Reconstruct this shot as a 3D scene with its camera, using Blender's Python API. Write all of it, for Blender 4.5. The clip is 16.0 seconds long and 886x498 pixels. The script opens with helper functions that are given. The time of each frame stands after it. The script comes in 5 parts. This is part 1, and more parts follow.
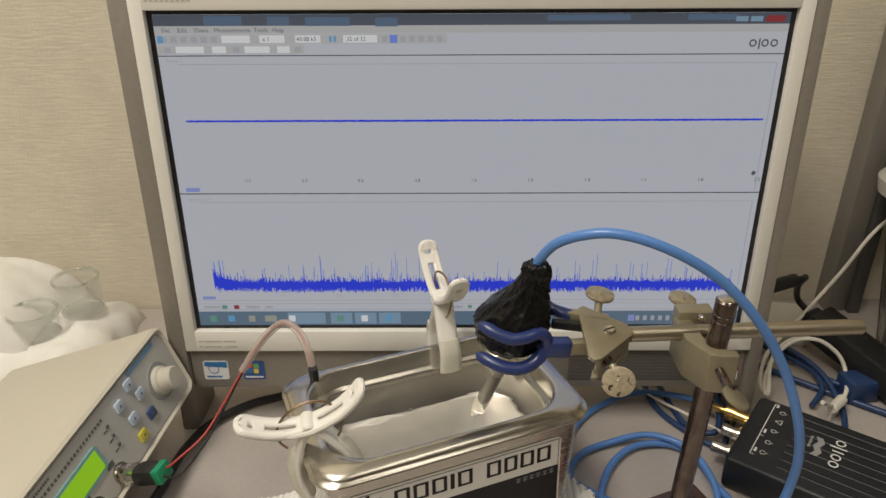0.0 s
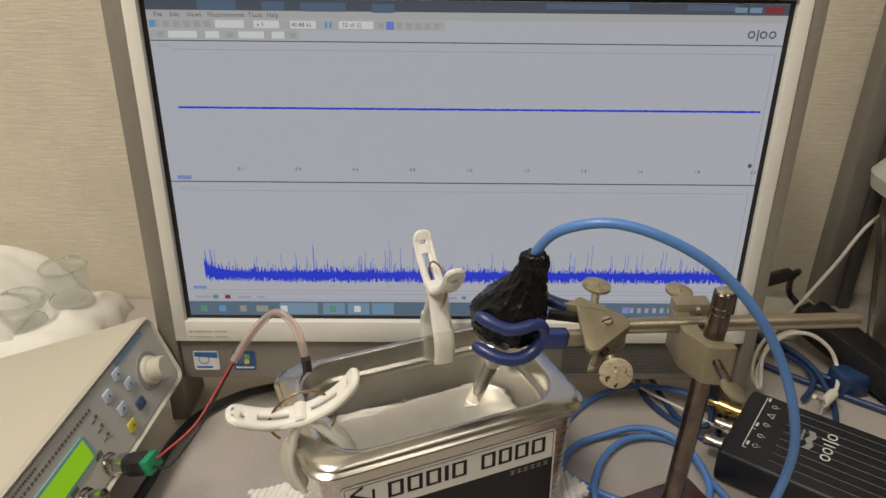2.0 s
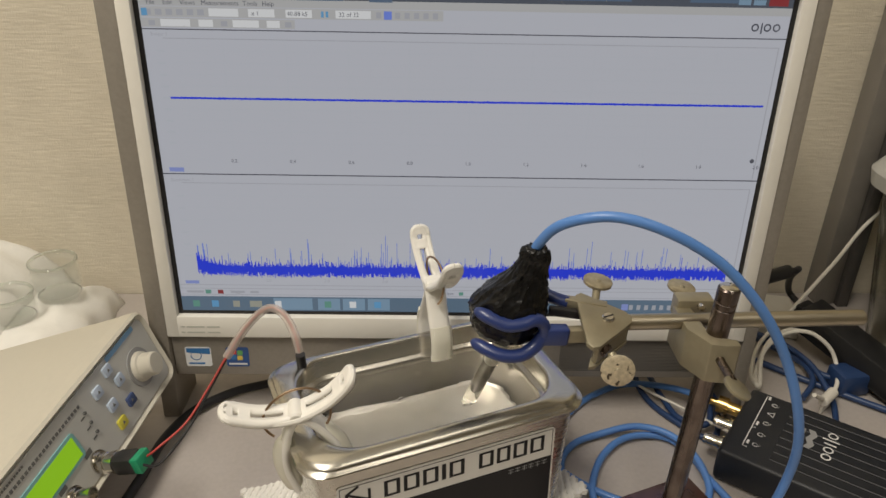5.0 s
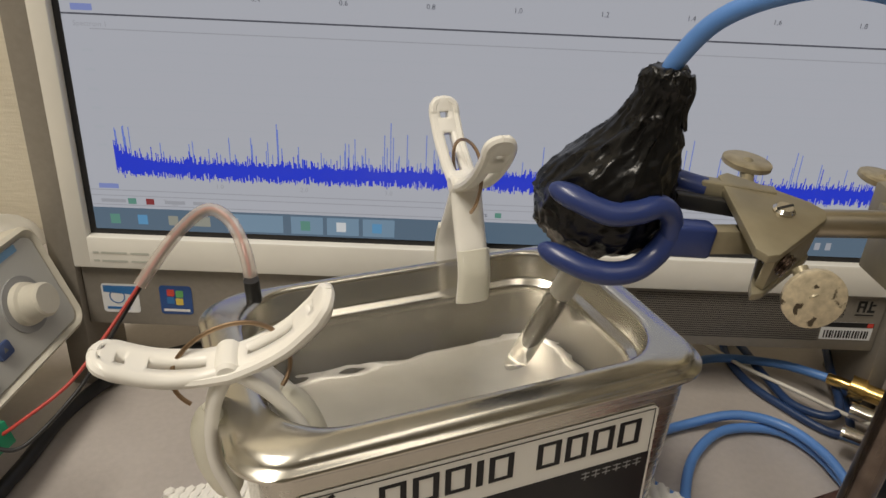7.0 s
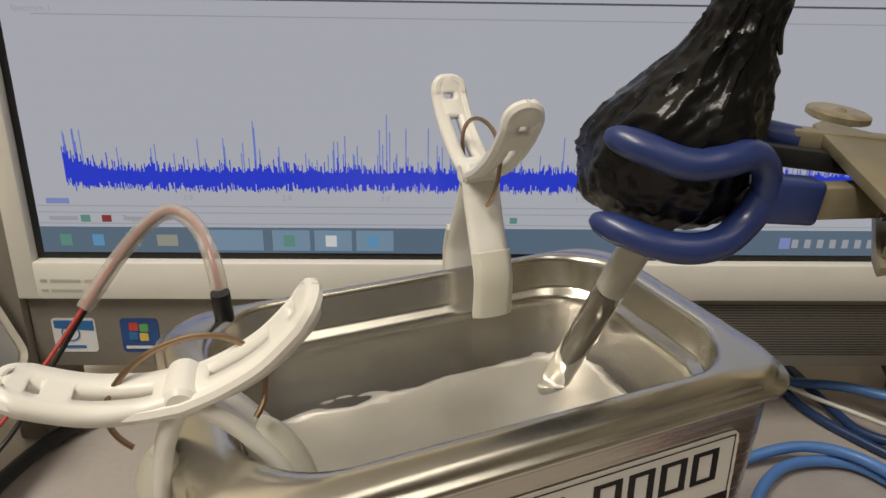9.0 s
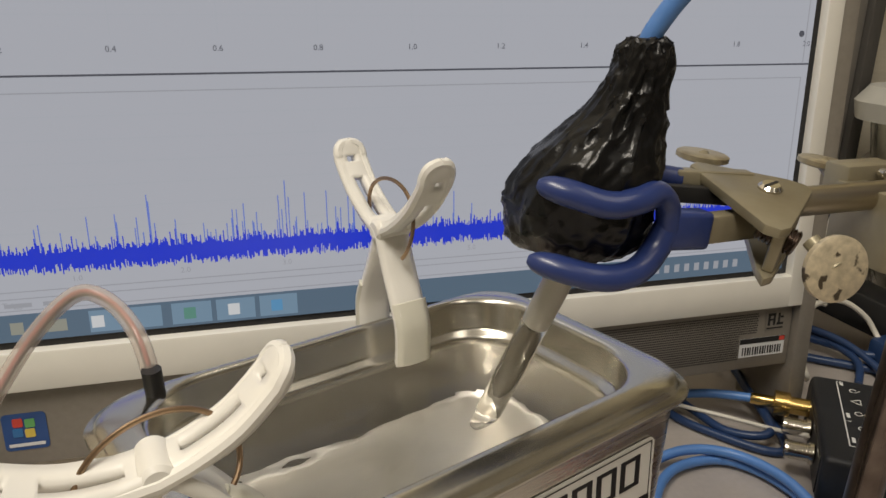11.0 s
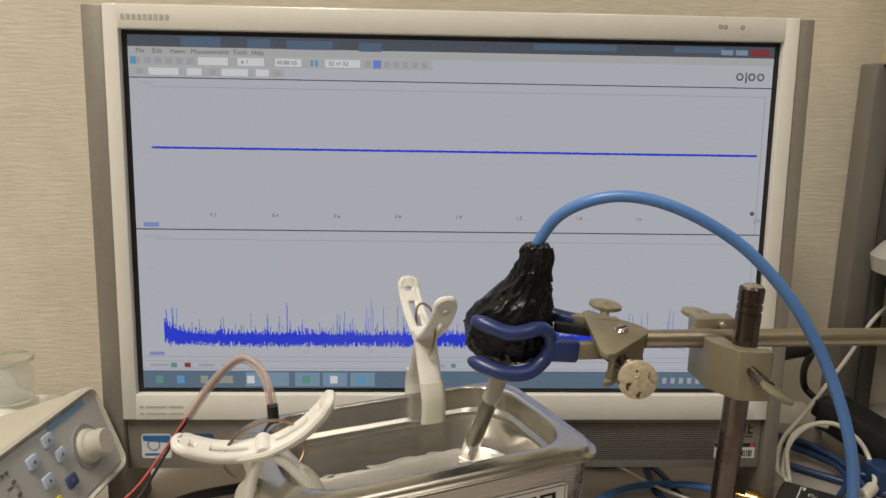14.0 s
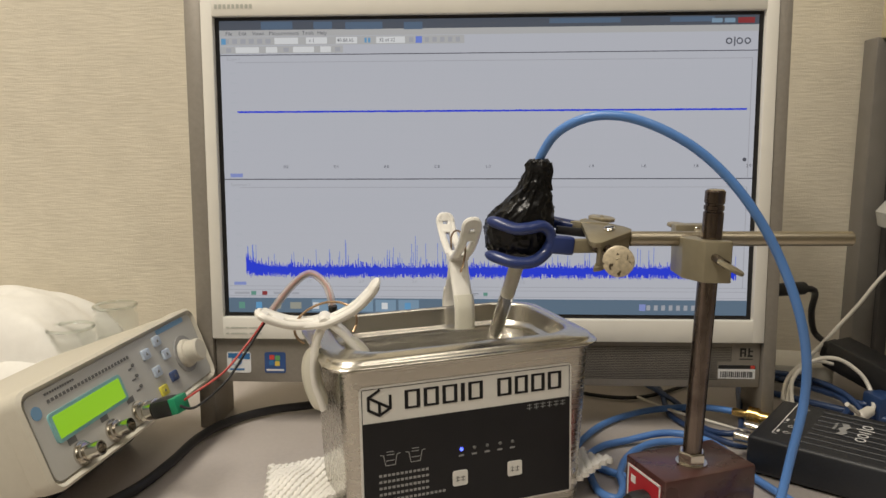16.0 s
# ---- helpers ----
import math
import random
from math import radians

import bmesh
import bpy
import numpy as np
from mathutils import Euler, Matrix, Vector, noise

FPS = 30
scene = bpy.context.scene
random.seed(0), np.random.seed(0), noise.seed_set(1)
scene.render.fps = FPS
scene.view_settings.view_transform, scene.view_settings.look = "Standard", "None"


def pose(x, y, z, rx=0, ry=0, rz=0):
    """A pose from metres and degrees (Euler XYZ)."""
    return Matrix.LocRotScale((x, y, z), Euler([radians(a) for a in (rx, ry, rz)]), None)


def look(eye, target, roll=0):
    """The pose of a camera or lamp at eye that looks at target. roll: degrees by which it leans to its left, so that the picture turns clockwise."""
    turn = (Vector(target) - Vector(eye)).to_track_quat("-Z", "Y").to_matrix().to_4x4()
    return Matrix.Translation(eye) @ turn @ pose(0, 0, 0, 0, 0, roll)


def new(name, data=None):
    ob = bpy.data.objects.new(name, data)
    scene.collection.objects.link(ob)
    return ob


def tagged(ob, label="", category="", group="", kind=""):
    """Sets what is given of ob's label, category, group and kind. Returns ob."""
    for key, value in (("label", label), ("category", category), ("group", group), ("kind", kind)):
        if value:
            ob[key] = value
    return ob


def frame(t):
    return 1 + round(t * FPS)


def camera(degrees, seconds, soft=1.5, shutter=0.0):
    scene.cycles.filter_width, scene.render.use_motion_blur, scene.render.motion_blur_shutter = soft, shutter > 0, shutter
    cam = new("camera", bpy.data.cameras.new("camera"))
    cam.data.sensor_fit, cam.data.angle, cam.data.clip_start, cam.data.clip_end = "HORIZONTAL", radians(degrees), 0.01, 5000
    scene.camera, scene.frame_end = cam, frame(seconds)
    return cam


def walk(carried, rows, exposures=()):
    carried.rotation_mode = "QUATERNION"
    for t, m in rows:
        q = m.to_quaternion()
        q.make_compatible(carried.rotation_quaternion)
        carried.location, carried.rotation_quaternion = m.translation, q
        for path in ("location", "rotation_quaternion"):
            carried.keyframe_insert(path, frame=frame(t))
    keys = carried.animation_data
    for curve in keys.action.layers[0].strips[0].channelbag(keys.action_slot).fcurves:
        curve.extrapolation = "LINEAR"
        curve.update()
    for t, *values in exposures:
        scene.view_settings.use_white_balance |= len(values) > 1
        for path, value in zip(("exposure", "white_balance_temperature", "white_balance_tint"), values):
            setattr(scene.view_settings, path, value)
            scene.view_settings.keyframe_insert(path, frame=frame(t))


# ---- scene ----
cam = camera(62.3, 16.0)
PATH = [
    (0, (-0.005, 0.033, 0.427), (0.022, 1.816, -0.479), -0.3),
    (0.5, (-0.006, 0.033, 0.428), (0.030, 1.812, -0.485), -0.1),
    (1, (-0.006, 0.032, 0.426), (0.034, 1.813, -0.484), 0.1),
    (1.5, (-0.008, 0.035, 0.423), (0.043, 1.815, -0.486), 0.4),
    (2, (-0.010, 0.036, 0.422), (0.050, 1.812, -0.497), 0.7),
    (2.5, (-0.012, 0.036, 0.421), (0.053, 1.806, -0.507), 0.9),
    (3, (-0.011, 0.037, 0.421), (0.058, 1.802, -0.516), 0.9),
    (3.5, (-0.011, 0.038, 0.421), (0.064, 1.800, -0.524), 1.0),
    (6, (-0.018, 0.061, 0.397), (0.059, 1.840, -0.515), 1.8),
    (6.5, (-0.023, 0.124, 0.344), (0.050, 1.886, -0.600), 2.7),
    (7, (-0.020, 0.177, 0.287), (0.054, 1.945, -0.645), 2.8),
    (7.5, (-0.020, 0.206, 0.257), (0.058, 1.984, -0.654), 2.2),
    (8, (-0.020, 0.218, 0.247), (0.058, 2.009, -0.640), 1.9),
    (8.5, (-0.020, 0.220, 0.245), (0.057, 2.027, -0.610), 1.2),
    (8.7, (-0.021, 0.220, 0.244), (0.055, 2.035, -0.592), 1.1),
    (10.8, (-0.057, 0.213, 0.246), (0.447, 2.033, -0.414), 0.6),
    (11, (-0.056, 0.210, 0.248), (0.475, 2.023, -0.410), 0.6),
    (11.5, (-0.045, 0.202, 0.268), (0.438, 2.032, -0.378), 0.2),
    (12, (-0.045, 0.178, 0.283), (0.392, 2.032, -0.326), 0.2),
    (12.5, (-0.048, 0.151, 0.285), (0.394, 2.026, -0.252), 0.6),
    (13, (-0.043, 0.123, 0.296), (0.327, 2.035, -0.161), 0.8),
    (13.5, (-0.029, 0.086, 0.303), (0.193, 2.033, -0.100), 0.7),
    (14, (-0.015, 0.041, 0.306), (0.104, 1.996, -0.096), 1.0),
    (14.5, (-0.008, -0.001, 0.295), (0.075, 1.957, -0.106), 0.3),
    (15, (0.000, -0.031, 0.283), (0.024, 1.926, -0.128), -0.4),
    (15.5, (0.005, -0.053, 0.270), (-0.014, 1.910, -0.114), -0.6),
    (16, (0.006, -0.065, 0.257), (-0.051, 1.907, -0.070), -0.3),
]
walk(cam, [(t, look(eye, target, roll)) for t, eye, target, roll in PATH],
     exposures=((0, -0.08), (3.5, -0.08), (7, -0.08), (8.5, -0.06), (11, -0.04), (11.5, -0.05), (12.1, -0.16), (13, -0.02), (13.5, 0.0), (14.5, 0.0), (15, 0.04), (16, 0.10)))

# ---- light ----
world = bpy.data.worlds.new("room_world")
scene.world = world
world.use_nodes = True
world.node_tree.nodes["Background"].inputs[0].default_value = (0.9, 0.95, 1.0, 1)
world.node_tree.nodes["Background"].inputs[1].default_value = 0.0


def ceiling_lamp(name, x, y, z, sx, sy, watts):
    data = bpy.data.lights.new(name, "AREA")
    data.shape, data.size, data.size_y, data.energy = "RECTANGLE", sx, sy, watts
    data.color = (1.0, 0.92, 0.80)
    ob = new(name, data)
    ob.matrix_basis = pose(x, y, z)
    return ob


ceiling_lamp("fluorescent_lamp", -0.55, -0.25, 1.66, 0.28, 1.2, 29)
ceiling_lamp("fluorescent_lamp", 0.65, -0.45, 1.66, 0.28, 1.2, 4.0)


# ---- materials ----
def mat(name, base, rough=0.5, metal=0.0, var=0.06, scale=60.0, bump=0.0, bump_scale=400.0, stretch=(1, 1, 1), coat=0.0,
        dirt=None, dirt_scale=14.0, dirt_amount=0.35, dirt_band=(0.48, 0.72), spec=0.5):
    m = bpy.data.materials.new(name)
    m.use_nodes = True
    nt = m.node_tree
    n, l = nt.nodes, nt.links
    b = n["Principled BSDF"]
    b.inputs["Roughness"].default_value, b.inputs["Metallic"].default_value = rough, metal
    b.inputs["Coat Weight"].default_value = coat
    b.inputs["Coat Roughness"].default_value = 0.12
    b.inputs["Specular IOR Level"].default_value = spec
    tc = n.new("ShaderNodeTexCoord")
    mp = n.new("ShaderNodeMapping")
    mp.inputs["Scale"].default_value = stretch
    l.new(tc.outputs["Object"], mp.inputs["Vector"])
    fine = n.new("ShaderNodeTexNoise")
    fine.inputs["Scale"].default_value, fine.inputs["Detail"].default_value = scale, 5
    l.new(mp.outputs[0], fine.inputs["Vector"])
    ramp = n.new("ShaderNodeValToRGB")
    ramp.color_ramp.elements[0].position, ramp.color_ramp.elements[1].position = 0.3, 0.7
    ramp.color_ramp.elements[0].color = (*[max(0, c * (1 - var)) for c in base], 1)
    ramp.color_ramp.elements[1].color = (*[min(1, c * (1 + var)) for c in base], 1)
    l.new(fine.outputs["Fac"], ramp.inputs["Fac"])
    colour = ramp.outputs[0]
    if dirt:
        big = n.new("ShaderNodeTexNoise")
        big.inputs["Scale"].default_value, big.inputs["Detail"].default_value = dirt_scale, 6
        l.new(tc.outputs["Object"], big.inputs["Vector"])
        r2 = n.new("ShaderNodeValToRGB")
        r2.color_ramp.elements[0].position, r2.color_ramp.elements[1].position = dirt_band
        r2.color_ramp.elements[1].color = (dirt_amount, dirt_amount, dirt_amount, 1)
        l.new(big.outputs["Fac"], r2.inputs["Fac"])
        mx = n.new("ShaderNodeMixRGB")
        mx.inputs[2].default_value = (*dirt, 1)
        l.new(r2.outputs[0], mx.inputs[0])
        l.new(colour, mx.inputs[1])
        colour = mx.outputs[0]
    l.new(colour, b.inputs["Base Color"])
    mr = n.new("ShaderNodeMapRange")
    mr.inputs["To Min"].default_value, mr.inputs["To Max"].default_value = max(0.02, rough * 0.85), min(1, rough * 1.15)
    l.new(fine.outputs["Fac"], mr.inputs["Value"])
    l.new(mr.outputs[0], b.inputs["Roughness"])
    if bump:
        bn = n.new("ShaderNodeTexNoise")
        bn.inputs["Scale"].default_value, bn.inputs["Detail"].default_value = bump_scale, 4
        l.new(mp.outputs[0], bn.inputs["Vector"])
        bp = n.new("ShaderNodeBump")
        bp.inputs["Strength"].default_value, bp.inputs["Distance"].default_value = bump, 0.001
        l.new(bn.outputs["Fac"], bp.inputs["Height"])
        l.new(bp.outputs[0], b.inputs["Normal"])
    return m


def glow(name, colour, strength, gloss=0.32):
    m = bpy.data.materials.new(name)
    m.use_nodes = True
    b = m.node_tree.nodes["Principled BSDF"]
    b.inputs["Base Color"].default_value = (0.02, 0.02, 0.022, 1)
    b.inputs["Roughness"].default_value = gloss
    b.inputs["Specular IOR Level"].default_value = 0.25
    b.inputs["Emission Color"].default_value = (*colour, 1)
    b.inputs["Emission Strength"].default_value = strength
    return m


def glass(name, colour=(1, 1, 1), rough=0.02, ior=1.45, alpha=1.0):
    m = bpy.data.materials.new(name)
    m.use_nodes = True
    b = m.node_tree.nodes["Principled BSDF"]
    b.inputs["Base Color"].default_value = (*colour, 1)
    b.inputs["Roughness"].default_value = rough
    b.inputs["IOR"].default_value = ior
    b.inputs["Transmission Weight"].default_value = 1.0
    b.inputs["Alpha"].default_value = alpha
    return m


def milky(name, colour, rough, alpha):
    m = bpy.data.materials.new(name)
    m.use_nodes = True
    b = m.node_tree.nodes["Principled BSDF"]
    b.inputs["Base Color"].default_value = (*colour, 1)
    b.inputs["Roughness"].default_value = rough
    b.inputs["Alpha"].default_value = alpha
    return m


def wallpaper():
    m = mat("wallpaper", (0.72, 0.665, 0.55), 0.85, var=0.04, scale=30, spec=0.2)
    n, l = m.node_tree.nodes, m.node_tree.links
    tc = n.new("ShaderNodeTexCoord")
    hs = []
    for sx, sz, sc in ((0.13, 1.0, 430.0), (1.0, 0.35, 900.0)):
        mp = n.new("ShaderNodeMapping")
        mp.inputs["Scale"].default_value = (sx, 1, sz)
        l.new(tc.outputs["Object"], mp.inputs["Vector"])
        ns = n.new("ShaderNodeTexNoise")
        ns.inputs["Scale"].default_value, ns.inputs["Detail"].default_value = sc, 3
        l.new(mp.outputs[0], ns.inputs["Vector"])
        hs.append(ns)
    mx = n.new("ShaderNodeMath")
    mx.operation = "MULTIPLY_ADD"
    mx.inputs[1].default_value = 0.35
    l.new(hs[1].outputs["Fac"], mx.inputs[0])
    l.new(hs[0].outputs["Fac"], mx.inputs[2])
    # thread colour: the raised cords are a little paler than the gaps
    base = n["Principled BSDF"].inputs["Base Color"].links[0].from_socket
    cord = n.new("ShaderNodeValToRGB")
    cord.color_ramp.elements[0].position, cord.color_ramp.elements[1].position = 0.52, 0.86
    cord.color_ramp.elements[0].color, cord.color_ramp.elements[1].color = (0.955, 0.95, 0.94, 1), (1.02, 1.02, 1.02, 1)
    l.new(mx.outputs[0], cord.inputs["Fac"])
    tint = n.new("ShaderNodeMixRGB")
    tint.blend_type = "MULTIPLY"
    tint.inputs[0].default_value = 1.0
    l.new(base, tint.inputs[1])
    l.new(cord.outputs[0], tint.inputs[2])
    l.new(tint.outputs[0], n["Principled BSDF"].inputs["Base Color"])
    bp = n.new("ShaderNodeBump")
    bp.inputs["Strength"].default_value, bp.inputs["Distance"].default_value = 0.75, 0.0007
    l.new(mx.outputs[0], bp.inputs["Height"])
    l.new(bp.outputs[0], n["Principled BSDF"].inputs["Normal"])
    return m


M = {
    "wall": wallpaper(),
    "wallplain": mat("plain_wall_paint", (0.44, 0.41, 0.35), 0.85, var=0.04),
    "ceiling": mat("ceiling_board", (0.78, 0.77, 0.73), 0.9, var=0.04, bump=0.3, bump_scale=150),
    "floor": mat("floor_vinyl", (0.34, 0.32, 0.28), 0.5, var=0.12, scale=20),
    "desk": mat("desk_laminate", (0.455, 0.415, 0.39), 0.42, var=0.045, scale=260, bump=0.12, bump_scale=900, dirt=(0.36, 0.33, 0.30), dirt_scale=5, dirt_amount=0.18),
    "silver": mat("silver_plastic", (0.30, 0.275, 0.24), 0.45, 0.3, var=0.05, scale=300),
    "bezel": mat("glossy_white_plastic", (0.80, 0.78, 0.72), 0.25, var=0.02, coat=0.4),
    "darkgap": mat("black_screen_edge", (0.015, 0.015, 0.017), 0.3),
    "screen": glow("lit_screen", (0.59, 0.605, 0.67), 0.615),
    "scr_grey": glow("screen_toolbar_grey", (0.50, 0.50, 0.50), 0.66),
    "scr_white": glow("screen_field_white", (0.78, 0.79, 0.80), 0.66),
    "scr_line": glow("screen_dark_line", (0.10, 0.105, 0.13), 0.66),
    "scr_soft": glow("screen_soft_line", (0.42, 0.43, 0.47), 0.66),
    "scr_grid": glow("screen_faint_grid", (0.53, 0.555, 0.61), 0.66),
    "scr_title": glow("screen_title_bar", (0.085, 0.10, 0.13), 0.66),
    "scr_titleblue": glow("screen_title_blur", (0.10, 0.155, 0.24), 0.66),
    "scr_task": glow("screen_task_bar", (0.12, 0.185, 0.26), 0.66),
    "scr_taskbtn": glow("screen_task_button", (0.22, 0.34, 0.46), 0.66),
    "scr_blue": glow("screen_trace_blue", (0.012, 0.04, 0.68), 0.75),
    "scr_lblue": glow("screen_trace_pale_blue", (0.16, 0.24, 0.72), 0.70),
    "scr_tag": glow("screen_axis_tag", (0.26, 0.32, 0.66), 0.66),
    "scr_red": glow("screen_red", (0.28, 0.035, 0.04), 0.66),
    "scr_green": glow("screen_green", (0.13, 0.33, 0.26), 0.66),
    "scr_sky": glow("screen_icon_blue", (0.13, 0.36, 0.62), 0.66),
    "scr_yellow": glow("screen_icon_yellow", (0.36, 0.36, 0.30), 0.66),
    "steel": mat("brushed_stainless_steel", (0.56, 0.535, 0.48), 0.27, 1.0, var=0.04, scale=240, bump=0.10, bump_scale=900, stretch=(0.05, 1, 1)),
    "steel_tank": mat("stainless_tank", (0.62, 0.595, 0.53), 0.25, 1.0, var=0.03, scale=40, bump=0.04, bump_scale=120),
    # same tank steel twice: walls toned down as shaded, floor paler as lit
    "steel_basin_dim": mat("shaded_stainless_basin", (0.40, 0.375, 0.33), 0.22, 1.0, var=0.05, scale=40, bump=0.06, bump_scale=90),
    "steel_floor_lit": mat("lit_stainless_floor", (0.66, 0.635, 0.58), 0.38, 1.0, var=0.05, scale=60, bump=0.06, bump_scale=200),
    "panelblack": mat("black_panel_film", (0.012, 0.012, 0.014), 0.42, var=0.1, spec=0.3),
    "panelwhite": mat("white_panel_film", (0.74, 0.73, 0.69), 0.4, var=0.02),
    "panelgrey": mat("grey_print", (0.30, 0.30, 0.30), 0.5),
    "clip": mat("white_plastic", (0.85, 0.83, 0.775), 0.38, var=0.03, scale=40, bump=0.05, bump_scale=120, coat=0.1),
    "sleeve": mat("cream_rubber_sleeve", (0.72, 0.70, 0.60), 0.45, var=0.04, scale=70),
    "wire_brass": mat("tarnished_spring_wire", (0.36, 0.25, 0.16), 0.32, 1.0, var=0.25, scale=50),
    "bag": mat("black_tape_wrap", (0.005, 0.005, 0.0055), 0.27, var=0.3, scale=90, bump=0.6, bump_scale=150, stretch=(1, 1, 0.8), spec=0.32),
    "blueprong": mat("dark_blue_vinyl_coating", (0.022, 0.040, 0.155), 0.33, var=0.08, scale=50, bump=0.05, bump_scale=90, coat=0.15),
    "castmetal": mat("painted_cast_metal", (0.31, 0.275, 0.19), 0.42, 0.45, var=0.10, scale=60, bump=0.10, bump_scale=260, dirt=(0.16, 0.12, 0.07), dirt_scale=45, dirt_amount=0.35),
    "rod": mat("brushed_rod_steel", (0.47, 0.42, 0.325), 0.36, 1.0, var=0.14, scale=120, stretch=(0.1, 1, 1), dirt=(0.14, 0.10, 0.07), dirt_scale=60, dirt_amount=0.3),
    "darkrod": mat("brown_tarnished_rod", (0.19, 0.155, 0.135), 0.27, 1.0, var=0.22, scale=160, stretch=(1, 1, 0.08), dirt=(0.05, 0.035, 0.03), dirt_scale=60, dirt_amount=0.5),
    "thumb": mat("corroded_thumbscrew", (0.58, 0.50, 0.36), 0.45, 0.4, var=0.22, scale=420, dirt=(0.05, 0.035, 0.022), dirt_scale=200, dirt_amount=0.95, dirt_band=(0.565, 0.61)),
    "thumbplain": mat("tarnished_thumbscrew", (0.38, 0.33, 0.225), 0.42, 0.5, var=0.20, scale=260, dirt=(0.20, 0.15, 0.08), dirt_scale=120, dirt_amount=0.7),
    "chrome": mat("nickel_plate", (0.66, 0.63, 0.57), 0.16, 1.0, var=0.05),
    "gold": mat("gold_plate", (0.78, 0.55, 0.20), 0.22, 1.0, var=0.05),
    "base": mat("dark_red_enamel", (0.060, 0.022, 0.020), 0.28, var=0.25, scale=70, coat=0.3, dirt=(0.13, 0.10, 0.085), dirt_scale=30, dirt_amount=0.25),
    "redlabel": mat("red_label", (0.42, 0.02, 0.03), 0.4),
    "black": mat("black_plastic", (0.016, 0.016, 0.017), 0.42, var=0.15, scale=200),
    "blackcable": mat("black_rubber_cable", (0.014, 0.014, 0.016), 0.45, var=0.1),
    "scope": mat("dark_textured_plastic", (0.018, 0.020, 0.025), 0.44, var=0.15, scale=500, bump=0.15, bump_scale=1300),
    "print": mat("white_print", (0.72, 0.72, 0.71), 0.5),
    "bluecable": mat("light_blue_coax_jacket", (0.10, 0.245, 0.60), 0.36, var=0.05, scale=30, coat=0.1),
    "navycable": mat("navy_cable_jacket", (0.020, 0.048, 0.135), 0.38, var=0.08),
    "whitecable": mat("white_cable_jacket", (0.72, 0.69, 0.62), 0.45, var=0.04),
    "genbody": mat("cream_instrument_case", (0.56, 0.53, 0.45), 0.45, var=0.02, scale=200, bump=0.08, bump_scale=1200),
    "genface": mat("grey_instrument_face", (0.50, 0.50, 0.475), 0.45, var=0.02),
    "lcd": glow("green_backlit_display", (0.30, 0.60, 0.012), 0.72, 0.15),
    "teal": mat("teal_display_frame", (0.22, 0.45, 0.47), 0.4),
    "btnblue": mat("pale_blue_button", (0.50, 0.58, 0.70), 0.45),
    "btnnavy": mat("navy_button", (0.055, 0.085, 0.20), 0.45),
    "btnyellow": mat("yellow_button", (0.62, 0.56, 0.07), 0.45),
    "barblue": mat("blue_print_bar", (0.17, 0.33, 0.52), 0.45),
    "greyprint": mat("dark_grey_print", (0.14, 0.14, 0.135), 0.5),
    "green": mat("green_terminal_plastic", (0.015, 0.26, 0.13), 0.4),
    "redwire": mat("red_wire", (0.42, 0.05, 0.04), 0.4),
    "glass": glass("clear_glass", (0.93, 0.97, 0.94), 0.0, 1.45),
    "vinyl": milky("cloudy_vinyl", (0.66, 0.58, 0.52), 0.22, 0.42),
    "jarglass": milky("thin_clear_glass", (0.72, 0.76, 0.70), 0.05, 0.13),
    "tubecore": milky("brown_grey_tube_filling", (0.27, 0.245, 0.20), 0.12, 0.65),
    "smokeglass": glass("smoky_glass", (0.88, 0.86, 0.80), 0.02, 1.40),
    "tubglass": glass("translucent_tub_plastic", (0.86, 0.86, 0.82), 0.22, 1.12),
    "tublid": mat("milky_plastic_rim", (0.50, 0.50, 0.475), 0.4, var=0.03),
    "cloth": mat("white_cotton_pad", (0.80, 0.79, 0.75), 0.9, var=0.04, bump=0.3, bump_scale=260),
    "foam": mat("white_foam_net", (0.80, 0.78, 0.73), 0.75, var=0.04),
    "rack": mat("grey_steel_rack", (0.225, 0.21, 0.19), 0.45, 0.2, var=0.05),
    # darker copy of the rack steel, standing in for shade
    "rackshade": mat("shaded_rack_steel", (0.085, 0.08, 0.075), 0.5, 0.2, var=0.06),
    "carton": mat("cream_carton", (0.68, 0.62, 0.42), 0.7, var=0.04),
    "stick_white": mat("white_sticker", (0.74, 0.75, 0.76), 0.35),
    "stick_blue": mat("blue_sticker", (0.04, 0.17, 0.42), 0.35),
    "stick_navy": mat("navy_sticker", (0.03, 0.085, 0.27), 0.3),
    "stick_red": mat("red_print", (0.62, 0.07, 0.05), 0.4),
    "bezelprint": mat("grey_green_print", (0.50, 0.51, 0.46), 0.4),
    "stick_green": mat("green_print", (0.14, 0.42, 0.14), 0.4),
    "stick_yellow": mat("yellow_print", (0.72, 0.55, 0.10), 0.4),
    "led": glow("blue_led", (0.08, 0.12, 1.0), 3.0),
}


def water_material():
    m = bpy.data.materials.new("clear_water")
    m.use_nodes = True
    b = m.node_tree.nodes["Principled BSDF"]
    b.inputs["Base Color"].default_value = (0.97, 0.98, 0.97, 1)
    b.inputs["Roughness"].default_value, b.inputs["IOR"].default_value = 0.03, 1.33
    b.inputs["Transmission Weight"].default_value = 1.0
    return m


M["water"] = water_material()


